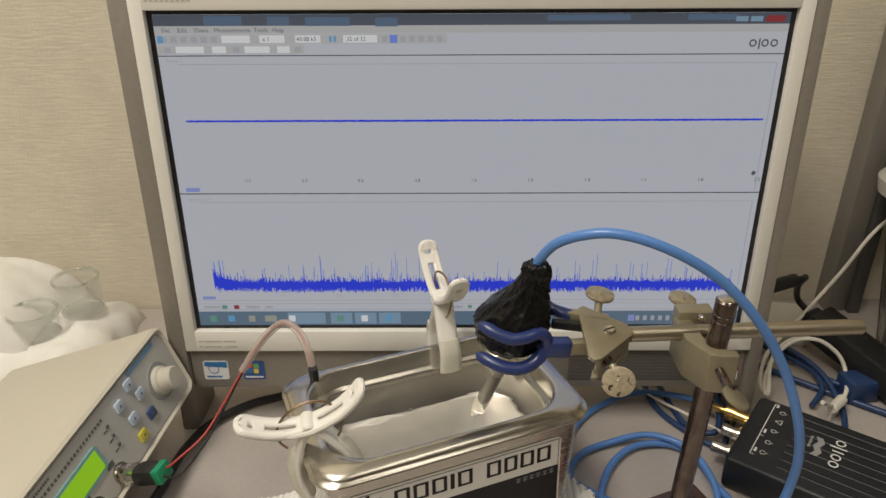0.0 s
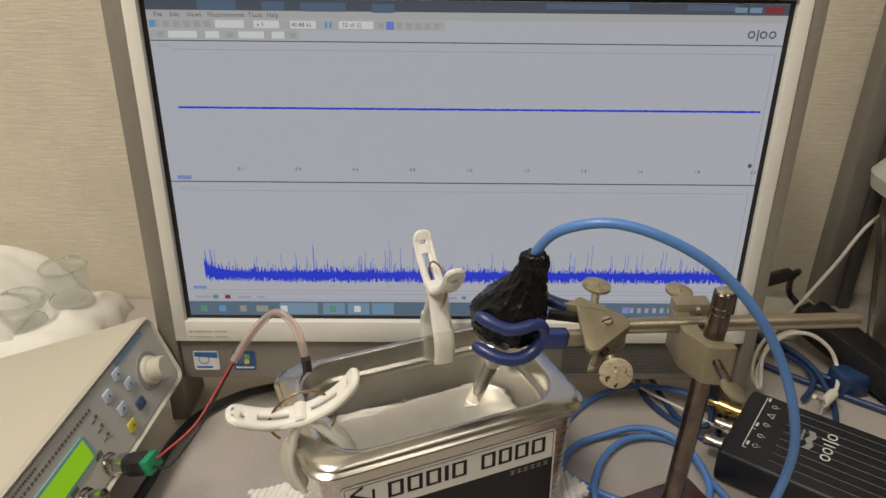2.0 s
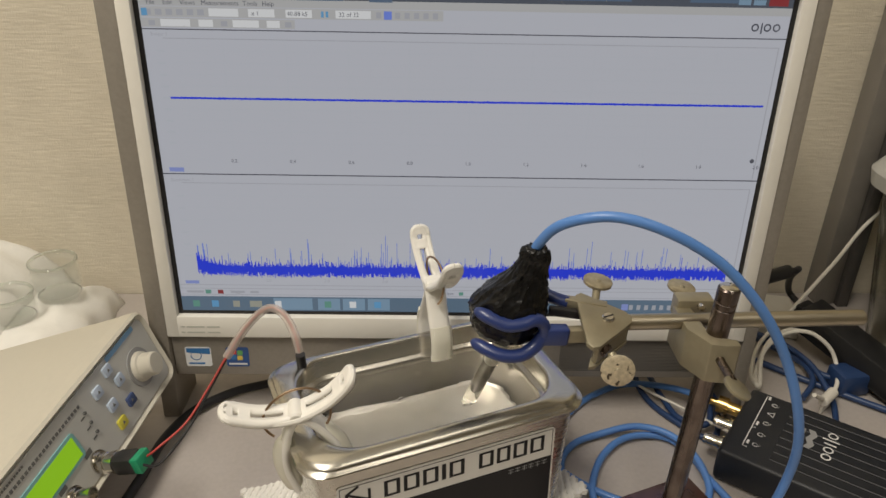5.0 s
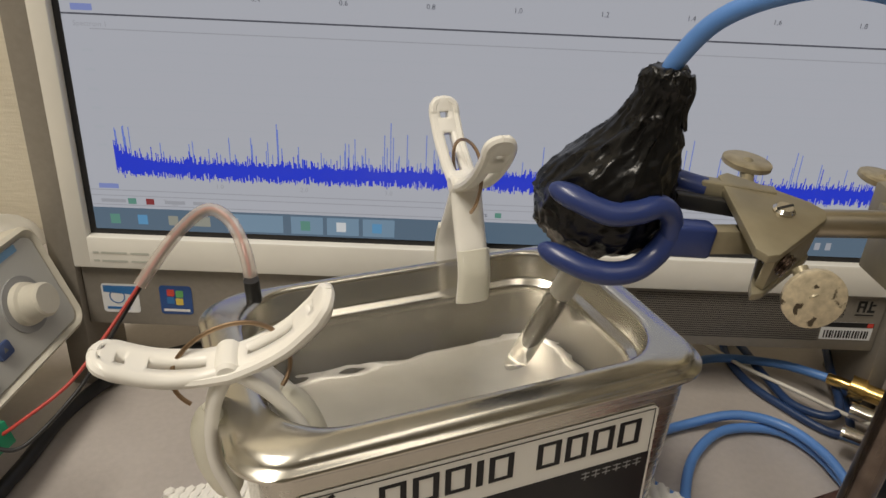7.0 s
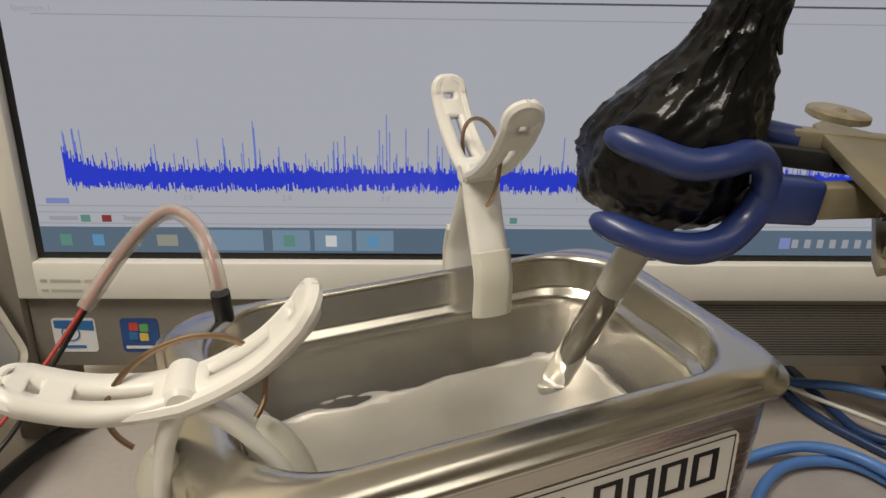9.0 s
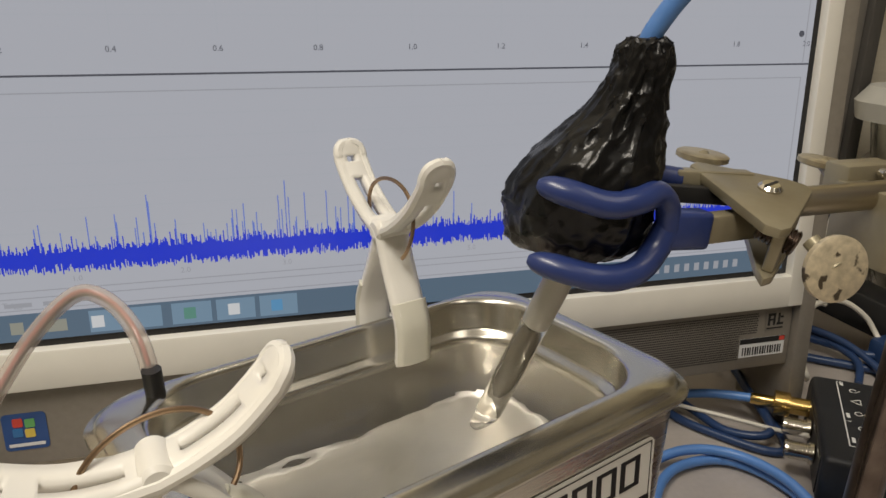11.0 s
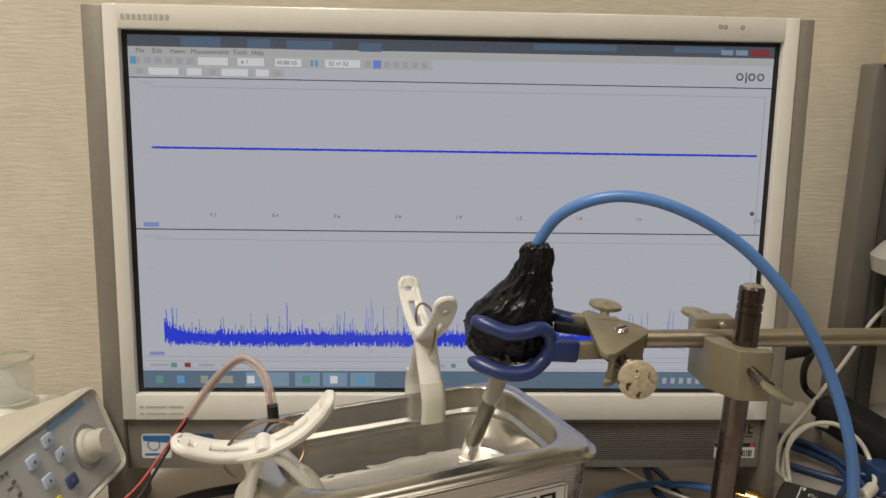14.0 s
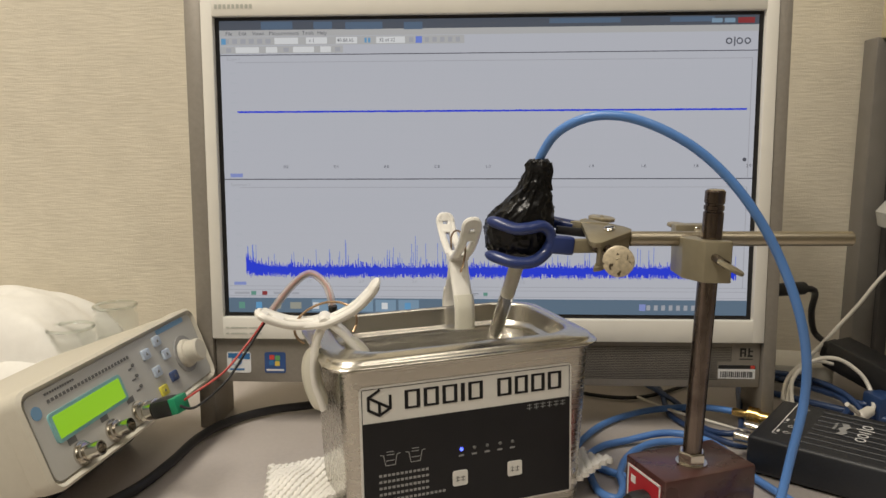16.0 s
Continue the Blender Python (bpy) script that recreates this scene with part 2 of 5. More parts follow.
# ---- mesh helpers ----
def part(name, bm, material, parent=None, label="", smooth=True, angle=35):
    me = bpy.data.meshes.new(name)
    bmesh.ops.recalc_face_normals(bm, faces=bm.faces[:])
    bm.to_mesh(me)
    bm.free()
    if smooth:
        for p in me.polygons:
            p.use_smooth = True
        me.set_sharp_from_angle(angle=radians(angle))
    me.materials.append(M[material] if isinstance(material, str) else material)
    ob = new(name, me)
    if parent:
        ob.parent = parent
    if label:
        ob["label"] = label
    return ob


def thing(name, label, category, m=None, group="", kind=""):
    ob = new(name, None)
    ob.empty_display_size = 0.01
    if m is not None:
        ob.matrix_basis = m
    return tagged(ob, label, category, group, kind)


def box(x0, x1, y0, y1, z0, z1, bevel=0.0, seg=2, m=None, bm=None):
    own = bmesh.new()
    bmesh.ops.create_cube(own, size=1)
    bmesh.ops.transform(own, matrix=Matrix.Translation(((x0 + x1) / 2, (y0 + y1) / 2, (z0 + z1) / 2)) @ Matrix.Diagonal((x1 - x0, y1 - y0, z1 - z0, 1)), verts=own.verts)
    if bevel:
        bmesh.ops.bevel(own, geom=own.edges[:], offset=bevel, segments=seg, affect="EDGES", profile=0.5)
    return merge(own, bm, m)


def merge(own, bm=None, m=None):
    if m is not None:
        bmesh.ops.transform(own, matrix=m, verts=own.verts)
    if bm is None:
        return own
    me = bpy.data.meshes.new("tmp")
    own.to_mesh(me)
    own.free()
    bm.from_mesh(me)
    bpy.data.meshes.remove(me)
    return bm


def lathe(profile, n=24, m=None, bm=None, cap=True):
    """A body turned round z from (radius, height) pairs."""
    own = bmesh.new()
    rings = []
    for r, z in profile:
        rings.append([own.verts.new((r * math.cos(2 * math.pi * i / n), r * math.sin(2 * math.pi * i / n), z)) for i in range(n)])
    for a, b in zip(rings, rings[1:]):
        for i in range(n):
            own.faces.new((a[i], a[(i + 1) % n], b[(i + 1) % n], b[i]))
    if cap:
        own.faces.new(rings[0][::-1])
        own.faces.new(rings[-1])
    return merge(own, bm, m)


def axis_to(a, b):
    """The pose that lays z along a to b, with the origin at a."""
    a, b = Vector(a), Vector(b)
    return Matrix.Translation(a) @ (b - a).to_track_quat("Z", "Y").to_matrix().to_4x4()


def rod(a, b, r, n=20, bevel=0.0, bm=None):
    h = (Vector(b) - Vector(a)).length
    e = min(bevel, r * 0.6)
    prof = [(r, 0), (r, h)] if not e else [(r - e, 0), (r, e), (r, h - e), (r - e, h)]
    return lathe(prof, n, axis_to(a, b), bm)


def spline(pts, step=8, closed=False):
    pts = [Vector(p) for p in pts]
    k = len(pts)
    out = []
    for i in range(k if closed else k - 1):
        get = (lambda j: pts[j % k]) if closed else (lambda j: pts[min(max(j, 0), k - 1)])
        p0, p1, p2, p3 = get(i - 1), get(i), get(i + 1), get(i + 2)
        for s in range(step):
            t = s / step
            out.append(0.5 * (2 * p1 + (p2 - p0) * t + (2 * p0 - 5 * p1 + 4 * p2 - p3) * t * t + (3 * p1 - p0 - 3 * p2 + p3) * t ** 3))
    if not closed:
        out.append(pts[-1])
    return out


def sweep(path, radius, n=12, closed=False, bm=None, flat=1.0):
    """A round bar along path; radius is a number or a function of 0..1."""
    own = bmesh.new()
    rings = []
    k = len(path)
    up = None
    for i, p in enumerate(path):
        a = path[(i - 1) % k] if closed or i else path[i]
        b = path[(i + 1) % k] if closed or i < k - 1 else path[i]
        d = (b - a).normalized()
        if up is None:
            up = d.orthogonal().normalized()
        up = (up - d * up.dot(d)).normalized()
        side = d.cross(up)
        r = radius(i / (k - 1)) if callable(radius) else radius
        rings.append([own.verts.new(p + r * (math.cos(2 * math.pi * j / n) * up + flat * math.sin(2 * math.pi * j / n) * side)) for j in range(n)])
    pairs = list(zip(rings, rings[1:]))
    for a, b in pairs:
        for j in range(n):
            own.faces.new((a[j], a[(j + 1) % n], b[(j + 1) % n], b[j]))
    if closed:
        a, b = rings[-1], rings[0]
        best = min(range(n), key=lambda s: (a[0].co - b[s].co).length)
        for j in range(n):
            own.faces.new((a[j], a[(j + 1) % n], b[(j + 1 + best) % n], b[(j + best) % n]))
    else:
        own.faces.new(rings[0][::-1])
        own.faces.new(rings[-1])
    return merge(own, bm)


def prism(poly, z0, z1, m=None, bm=None, bevel=0.0):
    """A plate with the outline poly in x and y, from z0 to z1."""
    own = bmesh.new()
    lo = [own.verts.new((x, y, z0)) for x, y in poly]
    hi = [own.verts.new((x, y, z1)) for x, y in poly]
    own.faces.new(lo[::-1])
    own.faces.new(hi)
    for i in range(len(poly)):
        j = (i + 1) % len(poly)
        own.faces.new((lo[i], lo[j], hi[j], hi[i]))
    if bevel:
        bmesh.ops.bevel(own, geom=own.edges[:], offset=bevel, segments=2, affect="EDGES", profile=0.5)
    return merge(own, bm, m)


def rounded(hx, hy, r, n=6, cx=0.0, cy=0.0):
    out = []
    for sx, sy, a0 in ((1, 1, 0), (-1, 1, 90), (-1, -1, 180), (1, -1, 270)):
        for i in range(n + 1):
            a = radians(a0 + 90 * i / n)
            out.append((cx + sx * (hx - r) + r * math.cos(a), cy + sy * (hy - r) + r * math.sin(a)))
    return out


def rings_body(layers, m=None, bm=None, cap_lo=True, cap_hi=True):
    """A body through closed outlines (lists of (x, y)) at heights."""
    own = bmesh.new()
    rs = [[own.verts.new((x, y, z)) for x, y in o] for o, z in layers]
    n = len(rs[0])
    for a, b in zip(rs, rs[1:]):
        for i in range(n):
            own.faces.new((a[i], a[(i + 1) % n], b[(i + 1) % n], b[i]))
    if cap_lo:
        own.faces.new(rs[0][::-1])
    if cap_hi:
        own.faces.new(rs[-1])
    return merge(own, bm, m)


def words(text, size, m, bm=None, align="LEFT"):
    """Flat letters as mesh, in the xy plane of m."""
    cu = bpy.data.curves.new("words", "FONT")
    cu.body, cu.size, cu.align_x, cu.resolution_u = text, size, align, 2
    ob = bpy.data.objects.new("words", cu)
    scene.collection.objects.link(ob)
    me = bpy.data.meshes.new_from_object(ob.evaluated_get(bpy.context.evaluated_depsgraph_get()))
    bpy.data.objects.remove(ob)
    bpy.data.curves.remove(cu)
    own = bmesh.new()
    own.from_mesh(me)
    bpy.data.meshes.remove(me)
    return merge(own, bm, m)


def tab(u0, u1, v0, v1, lift, bm=None, m=None):
    """A thin flat rectangle in the xy plane, at height lift."""
    return prism([(u0, v0), (u1, v0), (u1, v1), (u0, v1)], lift - 0.0001, lift, m, bm)


# ---- the room ----
def slab(name, x0, x1, y0, y1, z0, z1, material, label, category):
    return tagged(part(name, box(x0, x1, y0, y1, z0, z1), material, smooth=False), label, category, kind="structure")


slab("wall_north", -1.6, 1.7, 0.74, 0.84, -0.72, 1.68, "wall", "beige woven-texture wallpaper on the wall behind the desk", "wall")
slab("wall_south", -1.6, 1.7, -2.6, -2.5, -0.72, 1.68, "wallplain", "plain beige wall closing the room", "wall")
slab("wall_west", -1.7, -1.6, -2.6, 0.84, -0.72, 1.68, "wallplain", "plain beige side wall of the room", "wall")
slab("wall_east", 1.7, 1.8, -2.6, 0.84, -0.72, 1.68, "wallplain", "plain beige side wall of the room", "wall")
slab("floor", -1.7, 1.8, -2.6, 0.84, -0.82, -0.72, "floor", "plain vinyl floor under the desk", "floor")
slab("ceiling", -1.7, 1.8, -2.6, 0.84, 1.68, 1.78, "ceiling", "white board ceiling with lamps", "ceiling")

desk = thing("desk", "light grey-beige laminate desk against the papered wall", "desk", pose(0, 0, 0))
part("desktop", box(-1.0, 1.1, 0.03, 0.737, -0.03, 0.0, 0.002), "desk", desk)
for lx in (-0.97, 1.07):
    for ly in (0.07, 0.70):
        part("leg", box(lx - 0.02, lx + 0.02, ly - 0.02, ly + 0.02, -0.72, -0.0302, 0.002), "rack", desk, "grey steel leg")

# ---- the all-in-one computer ----
pc = thing("desktop_computer", "silver and white all-in-one computer showing a blue signal trace", "computer", pose(0.0222, 0.5305, 0.0, -2.9, 0, -1.2))
HW, HS = 0.2425, 0.2215
S0, S1 = 0.0985, 0.3475
for sx in (-1, 1):
    w = HW if sx > 0 else HW + 0.0032
    o = [(sx * 0.2318, 0.0), (sx * w, 0.0), (sx * w, 0.363), (sx * 0.2318, 0.363)]
    bmf = prism(o, -0.002, 0.046, pose(0, 0, 0, 90, 0, 0) @ Matrix.Diagonal((1, 1, -1, 1)), bevel=0.0012)
    part("side_frame", bmf, "silver", pc, "silver side frame that runs down into a foot")
part("back_shell", box(-0.2315, 0.2315, 0.012, 0.052, 0.04, 0.362, 0.006), "silver", pc)
# white bezel of four bars
bz = bmesh.new()
box(-0.2317, -HS, -0.0035, 0.014, 0.0795, 0.3635, 0.0012, bm=bz)
box(HS, 0.2317, -0.0035, 0.014, 0.0795, 0.3635, 0.0012, bm=bz)
box(-HS - 0.001, HS + 0.001, -0.0035, 0.014, 0.0795, S0, 0.0012, bm=bz)
box(-HS - 0.001, HS + 0.001, -0.0035, 0.014, S1, 0.3635, 0.0012, bm=bz)
part("bezel", bz, "bezel", pc, "glossy white plastic bezel")
part("speaker_panel", box(-0.2315, 0.2315, 0.003, 0.016, 0.040, 0.0793, 0.001), "silver", pc, "silver lower panel")
grille = bmesh.new()
for gx in range(118):
    for gz in range(20):
        x, z = 0.085 + gx * 0.00118 + (gz % 2) * 0.0006, 0.047 + gz * 0.00145
        if (x > 0.196 and z < 0.062) or (x > 0.208 and z < 0.076):
            continue
        own = [grille.verts.new((x + dx, 0.00285, z + dz)) for dx, dz in ((-0.0004, -0.0004), (0.0004, -0.0004), (0.0004, 0.0004), (-0.0004, 0.0004))]
        grille.faces.new(own)
tagged(part("speaker_grille", grille, "darkgap", pc, "fine holes of the speaker grille", smooth=False), kind="stuff")

part("screen_edge", box(-HS - 0.0005, HS + 0.0005, 0.002, 0.006, S0 - 0.0005, S1 + 0.0005), "darkgap", pc, smooth=False)
X0, X1, V0, V1 = -HS + 0.004, HS - 0.004, S1 - 0.003, S0 + 0.0035   # lit area
SC = pose(0, 0.0012, 0, 90, 0, 0)   # the screen's own plane, x right and y up


def su(u):
    return X0 + u * (X1 - X0)


def sv(v):
    return V0 + v * (V1 - V0)


def screen_part(name, rects, material, lift, label="", kind=""):
    groups = [rects] if kind else [[r] for r in rects]
    for group in groups:
        b = bmesh.new()
        for u0, u1, v0, v1 in group:
            q = [b.verts.new((su(u), sv(v), lift)) for u, v in ((u0, v1), (u1, v1), (u1, v0), (u0, v0))]
            b.faces.new(q)
        bmesh.ops.transform(b, matrix=SC, verts=b.verts)
        ob = part(name, b, material, screen, label, smooth=False)
        if kind:
            ob["kind"] = kind


screen = part("screen", prism([(X0, V0), (X0, V1), (X1, V1), (X1, V0)], -0.002, 0.0, SC), "screen", pc, "lit screen with a pale blue-grey window", smooth=False)
screen_part("title_bar", [(0, 1, 0.0, 0.031)], "scr_title", 0.0002)
screen_part("title_blur", [(0.08, 0.14, 0.004, 0.03), (0.18, 0.215, 0.006, 0.03), (0.24, 0.31, 0.008, 0.032), (0.35, 0.385, 0.01, 0.034), (0.62, 0.75, 0.004, 0.02), (0.84, 0.92, 0.004, 0.02)], "scr_titleblue", 0.0003)
screen_part("close_button", [(0.962, 0.992, 0.008, 0.026)], "scr_red", 0.0004)
screen_part("window_button", [(0.915, 0.934, 0.010, 0.024), (0.938, 0.957, 0.010, 0.024)], "scr_taskbtn", 0.0004)
screen_part("menu_bar", [(0, 1, 0.031, 0.052)], "scr_grey", 0.0002)
screen_part("tool_bar", [(0, 0.463, 0.054, 0.081), (0, 0.235, 0.084, 0.108)], "scr_grey", 0.0002)
screen_part("tool_field", [(0.105, 0.15, 0.057, 0.078), (0.165, 0.205, 0.057, 0.078), (0.222, 0.262, 0.057, 0.078), (0.298, 0.352, 0.057, 0.078),
                           (0.03, 0.075, 0.087, 0.106), (0.088, 0.11, 0.087, 0.106), (0.14, 0.18, 0.087, 0.106), (0.192, 0.212, 0.087, 0.106)], "scr_white", 0.0003)
screen_part("tool_icon", [(0.008 + 0.016 * i, 0.018 + 0.016 * i, 0.060, 0.076) for i in range(6)] + [(0.36 + 0.0145 * i, 0.368 + 0.0145 * i, 0.060, 0.076) for i in range(7) if i != 1]
            + [(0.012, 0.022, 0.090, 0.104), (0.122, 0.132, 0.090, 0.104), (0.22, 0.23, 0.090, 0.104)], "scr_soft", 0.00045)
screen_part("tool_icon", [(0.276, 0.280, 0.060, 0.076), (0.283, 0.287, 0.060, 0.076), (0.003, 0.012, 0.058, 0.078)], "scr_sky", 0.0005)
screen_part("tool_icon", [(0.372, 0.384, 0.057, 0.079)], "scr_lblue", 0.0005)
screen_part("ruled_line", [(0, 1, 0.112, 0.1150), (0, 1, 0.5310, 0.5345)], "scr_line", 0.0003)
screen_part("frame_line", [(0.03, 0.99, 0.137, 0.139), (0.99, 0.9915, 0.137, 0.53), (0.03, 0.99, 0.560, 0.562), (0.99, 0.9915, 0.56, 0.905),
                           (0, 1, 0.905, 0.907), (0, 1, 0.918, 0.92), (0, 1, 0.940, 0.942)], "scr_soft", 0.0003)
screen_part("grid_line", [(0.045, 0.985, v, v + 0.0012) for v in (0.17, 0.203, 0.236, 0.269, 0.335, 0.368, 0.401, 0.434, 0.60, 0.64, 0.68, 0.72, 0.76, 0.80)]
            + [(u, u + 0.0008, 0.145, 0.468) for u in (0.121, 0.218, 0.315, 0.411, 0.508, 0.605, 0.702, 0.799, 0.895)], "scr_grid", 0.0002)
rnd = random.Random(4)
screen_part("waveform_trace", [(0.030 + i * 0.002, 0.0323 + i * 0.002, 0.3016 - rnd.random() * 0.0012, 0.3062 + rnd.random() * 0.0012) for i in range(477)],
            "scr_blue", 0.0006, "thin blue line of the upper waveform", "stuff")
bars = []
peaks = []
for i in range(900):
    u = 0.037 + 0.941 * i / 900
    lift_ = 0.022 * math.exp(-(u - 0.045) / 0.02)
    top = 0.840 - lift_ * (0.7 + 0.6 * rnd.random()) - abs(rnd.gauss(0, 0.011))
    bot = 0.872 - lift_ * 0.5 * rnd.random() + (rnd.random() ** 3) * 0.008 - (rnd.random() ** 3) * 0.016
    bars.append((u, u + 0.00112, top, bot))
    if rnd.random() < 0.12:
        peaks.append((u, u + 0.0011, top - 0.012 - 0.075 * rnd.random() ** 2.2, top))
screen_part("spectrum_trace", bars, "scr_blue", 0.0006, "dense blue noise band of the spectrum", "stuff")
screen_part("spectrum_peak", peaks, "scr_lblue", 0.0006, "thin pale blue peaks above the noise band", "stuff")
screen_part("axis_tag", [(0.012, 0.036, 0.513, 0.526), (0.012, 0.036, 0.891, 0.902)], "scr_tag", 0.0004)
screen_part("axis_mark", [(0.018, 0.030, v, v + 0.006) for v in (0.17, 0.203, 0.236, 0.269, 0.302, 0.335, 0.368, 0.401, 0.434, 0.60, 0.64, 0.68, 0.72, 0.76, 0.80)], "scr_grid", 0.0004)
screen_part("status_button", [(0.50, 0.508, 0.925, 0.937), (0.045, 0.055, 0.924, 0.938)], "scr_green", 0.0004)
screen_part("status_button", [(0.067, 0.077, 0.924, 0.938)], "scr_red", 0.0004)
screen_part("status_mark", [(0.012, 0.042, 0.927, 0.935), (0.09, 0.115, 0.927, 0.935), (0.125, 0.14, 0.927, 0.935)], "scr_soft", 0.0004)
screen_part("task_bar", [(0, 1, 0.948, 1.0)], "scr_task", 0.0002)
screen_part("task_button", [(0.165, 0.235, 0.953, 0.995), (0.245, 0.285, 0.953, 0.995), (0.29, 0.33, 0.953, 0.995), (0.335, 0.375, 0.953, 0.995)], "scr_taskbtn", 0.0003)
for mname, ul in (("scr_sky", (0.052, 0.345)), ("scr_yellow", (0.09, 0.12, 0.13)), ("scr_white", (0.165, 0.30)), ("scr_green", (0.255, 0.018)), ("scr_tag", (0.796,))):
    screen_part("task_icon", [(u + 0.002, u + 0.014, 0.963, 0.986) for u in ul], mname, 0.0005)
screen_part("tray_icon", [(0.812 + 0.014 * i, 0.819 + 0.014 * i, 0.966, 0.984) for i in range(9)], "scr_soft", 0.0005)
disc = lathe([(0.0016, 0), (0.0016, 0.0001)], 14, SC @ Matrix.Translation((su(0.984), sv(0.470), 0.0004)))
part("record_dot", disc, "scr_line", screen)


def screen_words(text, u, v, size, material="scr_line", align="LEFT"):
    part("caption", words(text, size, SC @ Matrix.Translation((su(u), sv(v), 0.0006)), align=align), material, screen, smooth=False)


for i, tx in enumerate(("0.2", "0.4", "0.6", "0.8", "1.0", "1.2", "1.4", "1.6", "1.8", "2.0")):
    screen_words(tx, 0.121 + 0.0968 * i, 0.495, 0.0036, "scr_line", "CENTER")
for i, tx in enumerate(("1.0", "2.0", "3.0", "4.0", "5.0")):
    screen_words(tx, 0.16 + 0.1035 * i + 0.0, 0.893, 0.0036, "scr_soft", "CENTER")
for tx, u in (("File", 0.012), ("Edit", 0.037), ("Views", 0.063), ("Measurements", 0.095), ("Tools", 0.158), ("Help", 0.187)):
    screen_words(tx, u, 0.048, 0.0042)
for tx, u in (("x 1", 0.17), ("40.88 kS", 0.224), ("32 of 32", 0.303)):
    screen_words(tx, u, 0.073, 0.0040)
screen_words("Scope 1", 0.012, 0.131, 0.0036, "scr_soft")
screen_words("Spectrum 1", 0.012, 0.556, 0.0036, "scr_soft")
screen_words("Rulers", 0.468, 0.935, 0.0038)
screen_words("Trigger", 0.088, 0.935, 0.0038, "scr_soft")


def ring(cx, cy, r, w, lift, m, bm, a0=0, a1=360, n=20):
    a = [radians(a0 + (a1 - a0) * i / n) for i in range(n + 1)]
    for p, q in zip(a, a[1:]):
        prism([(cx + (r - w) * math.cos(p), cy + (r - w) * math.sin(p)), (cx + r * math.cos(p), cy + r * math.sin(p)),
               (cx + r * math.cos(q), cy + r * math.sin(q)), (cx + (r - w) * math.cos(q), cy + (r - w) * math.sin(q))], lift - 0.0001, lift, m, bm)
    return bm


def maker_mark(x, y, h, m):
    """Four plain round shapes and a stroke, like a maker's mark."""
    b = bmesh.new()
    w = h * 0.20
    for cx in (0.5, 2.1, 3.3):
        ring(x + cx * h, y + 0.5 * h, 0.5 * h, w, 0.0007, m, b)
    tab(x + 1.25 * h, x + 1.25 * h + w, y - 0.3 * h, y + 1.1 * h, 0.0007, b, m)
    return b


part("maker_mark", maker_mark(su(0.941), sv(0.094), 0.0052, SC), "scr_line", screen, "dark maker's mark of plain rings", smooth=False)
PF = pose(0, 0.0029, 0, 90, 0, 0)    # the lower panel's plane
PB = pose(0, -0.0035, 0, 90, 0, 0)   # the bezel's plane
stk = part("sticker", prism(rounded(0.0105, 0.0092, 0.002, cx=-0.2112, cy=0.0575), 0.0, 0.0003, PF), "stick_white", pc, "white and blue sticker")
part("sticker_print", prism([(-0.2205, 0.0615), (-0.2015, 0.0600), (-0.2015, 0.0655), (-0.2205, 0.0655)], 0.0003, 0.0005, PF), "stick_blue", stk)
bmk = bmesh.new()
ring(-0.213, 0.0588, 0.0045, 0.0006, 0.0007, PF, bmk)
tab(-0.2195, -0.2065, 0.0505, 0.0520, 0.0006, bmk, PF)
part("sticker_print", bmk, "stick_blue", stk)
stk = part("sticker", prism(rounded(0.0092, 0.0092, 0.002, cx=-0.1795, cy=0.0575), 0.0, 0.0003, PF), "stick_navy", pc, "dark blue square sticker with four coloured panes")
for mname, cx, cy in (("stick_red", -0.1822, 0.0622), ("stick_green", -0.1772, 0.0616), ("stick_blue", -0.1826, 0.0572), ("stick_yellow", -0.1776, 0.0566)):
    part("sticker_print", prism(rounded(0.0021, 0.0021, 0.0006, cx=cx, cy=cy), 0.0003, 0.0006, PF), mname, stk)
part("sticker_print", tab(-0.187, -0.172, 0.0502, 0.0518, 0.0006, m=PF), "stick_white", stk)
stk = part("sticker", tab(0.197, 0.2275, 0.0478, 0.0595, 0.0004, m=PF), "stick_white", pc, "white barcode sticker with a black head")
b = bmesh.new()
tab(0.197, 0.2275, 0.0563, 0.0595, 0.0006, b, PF)
for i in range(16):
    tab(0.199 + i * 0.0017, 0.1998 + i * 0.0017 + (i % 3) * 0.0002, 0.0490, 0.0540, 0.0006, b, PF)
part("sticker_print", b, "black", stk)
part("sticker_print", tab(0.2235, 0.2270, 0.0566, 0.0592, 0.0008, m=PF), "stick_red", stk)
stk = part("sticker", tab(0.2132, 0.2258, 0.0635, 0.0750, 0.0003, m=PF), "silver", pc, "small silver badge with black marks")
b = bmesh.new()
for r4 in ((0.2145, 0.2160, 0.0665, 0.0740), (0.2145, 0.2195, 0.0725, 0.0740), (0.2180, 0.2195, 0.0665, 0.0740), (0.2145, 0.2195, 0.0695, 0.0706), (0.2212, 0.2226, 0.0665, 0.0740), (0.2205, 0.2250, 0.0665, 0.0680), (0.2228, 0.2250, 0.0708, 0.0720), (0.2140, 0.2250, 0.0643, 0.0652)):
    tab(*r4, 0.0005, b, PF)
part("sticker_print", b, "black", stk)
b = bmesh.new()
for i in range(2):
    for j, w in enumerate((0.003, 0.014, 0.010)):
        x = -0.2195 + (0, 0.0045, 0.0205)[j]
        tab(x, x + w, 0.0838 + i * 0.005, 0.0850 + i * 0.005, 0.0003, b, PB)
part("bezel_print", b, "bezelprint", pc, "faint grey-green print on the bezel")
b = bmesh.new()
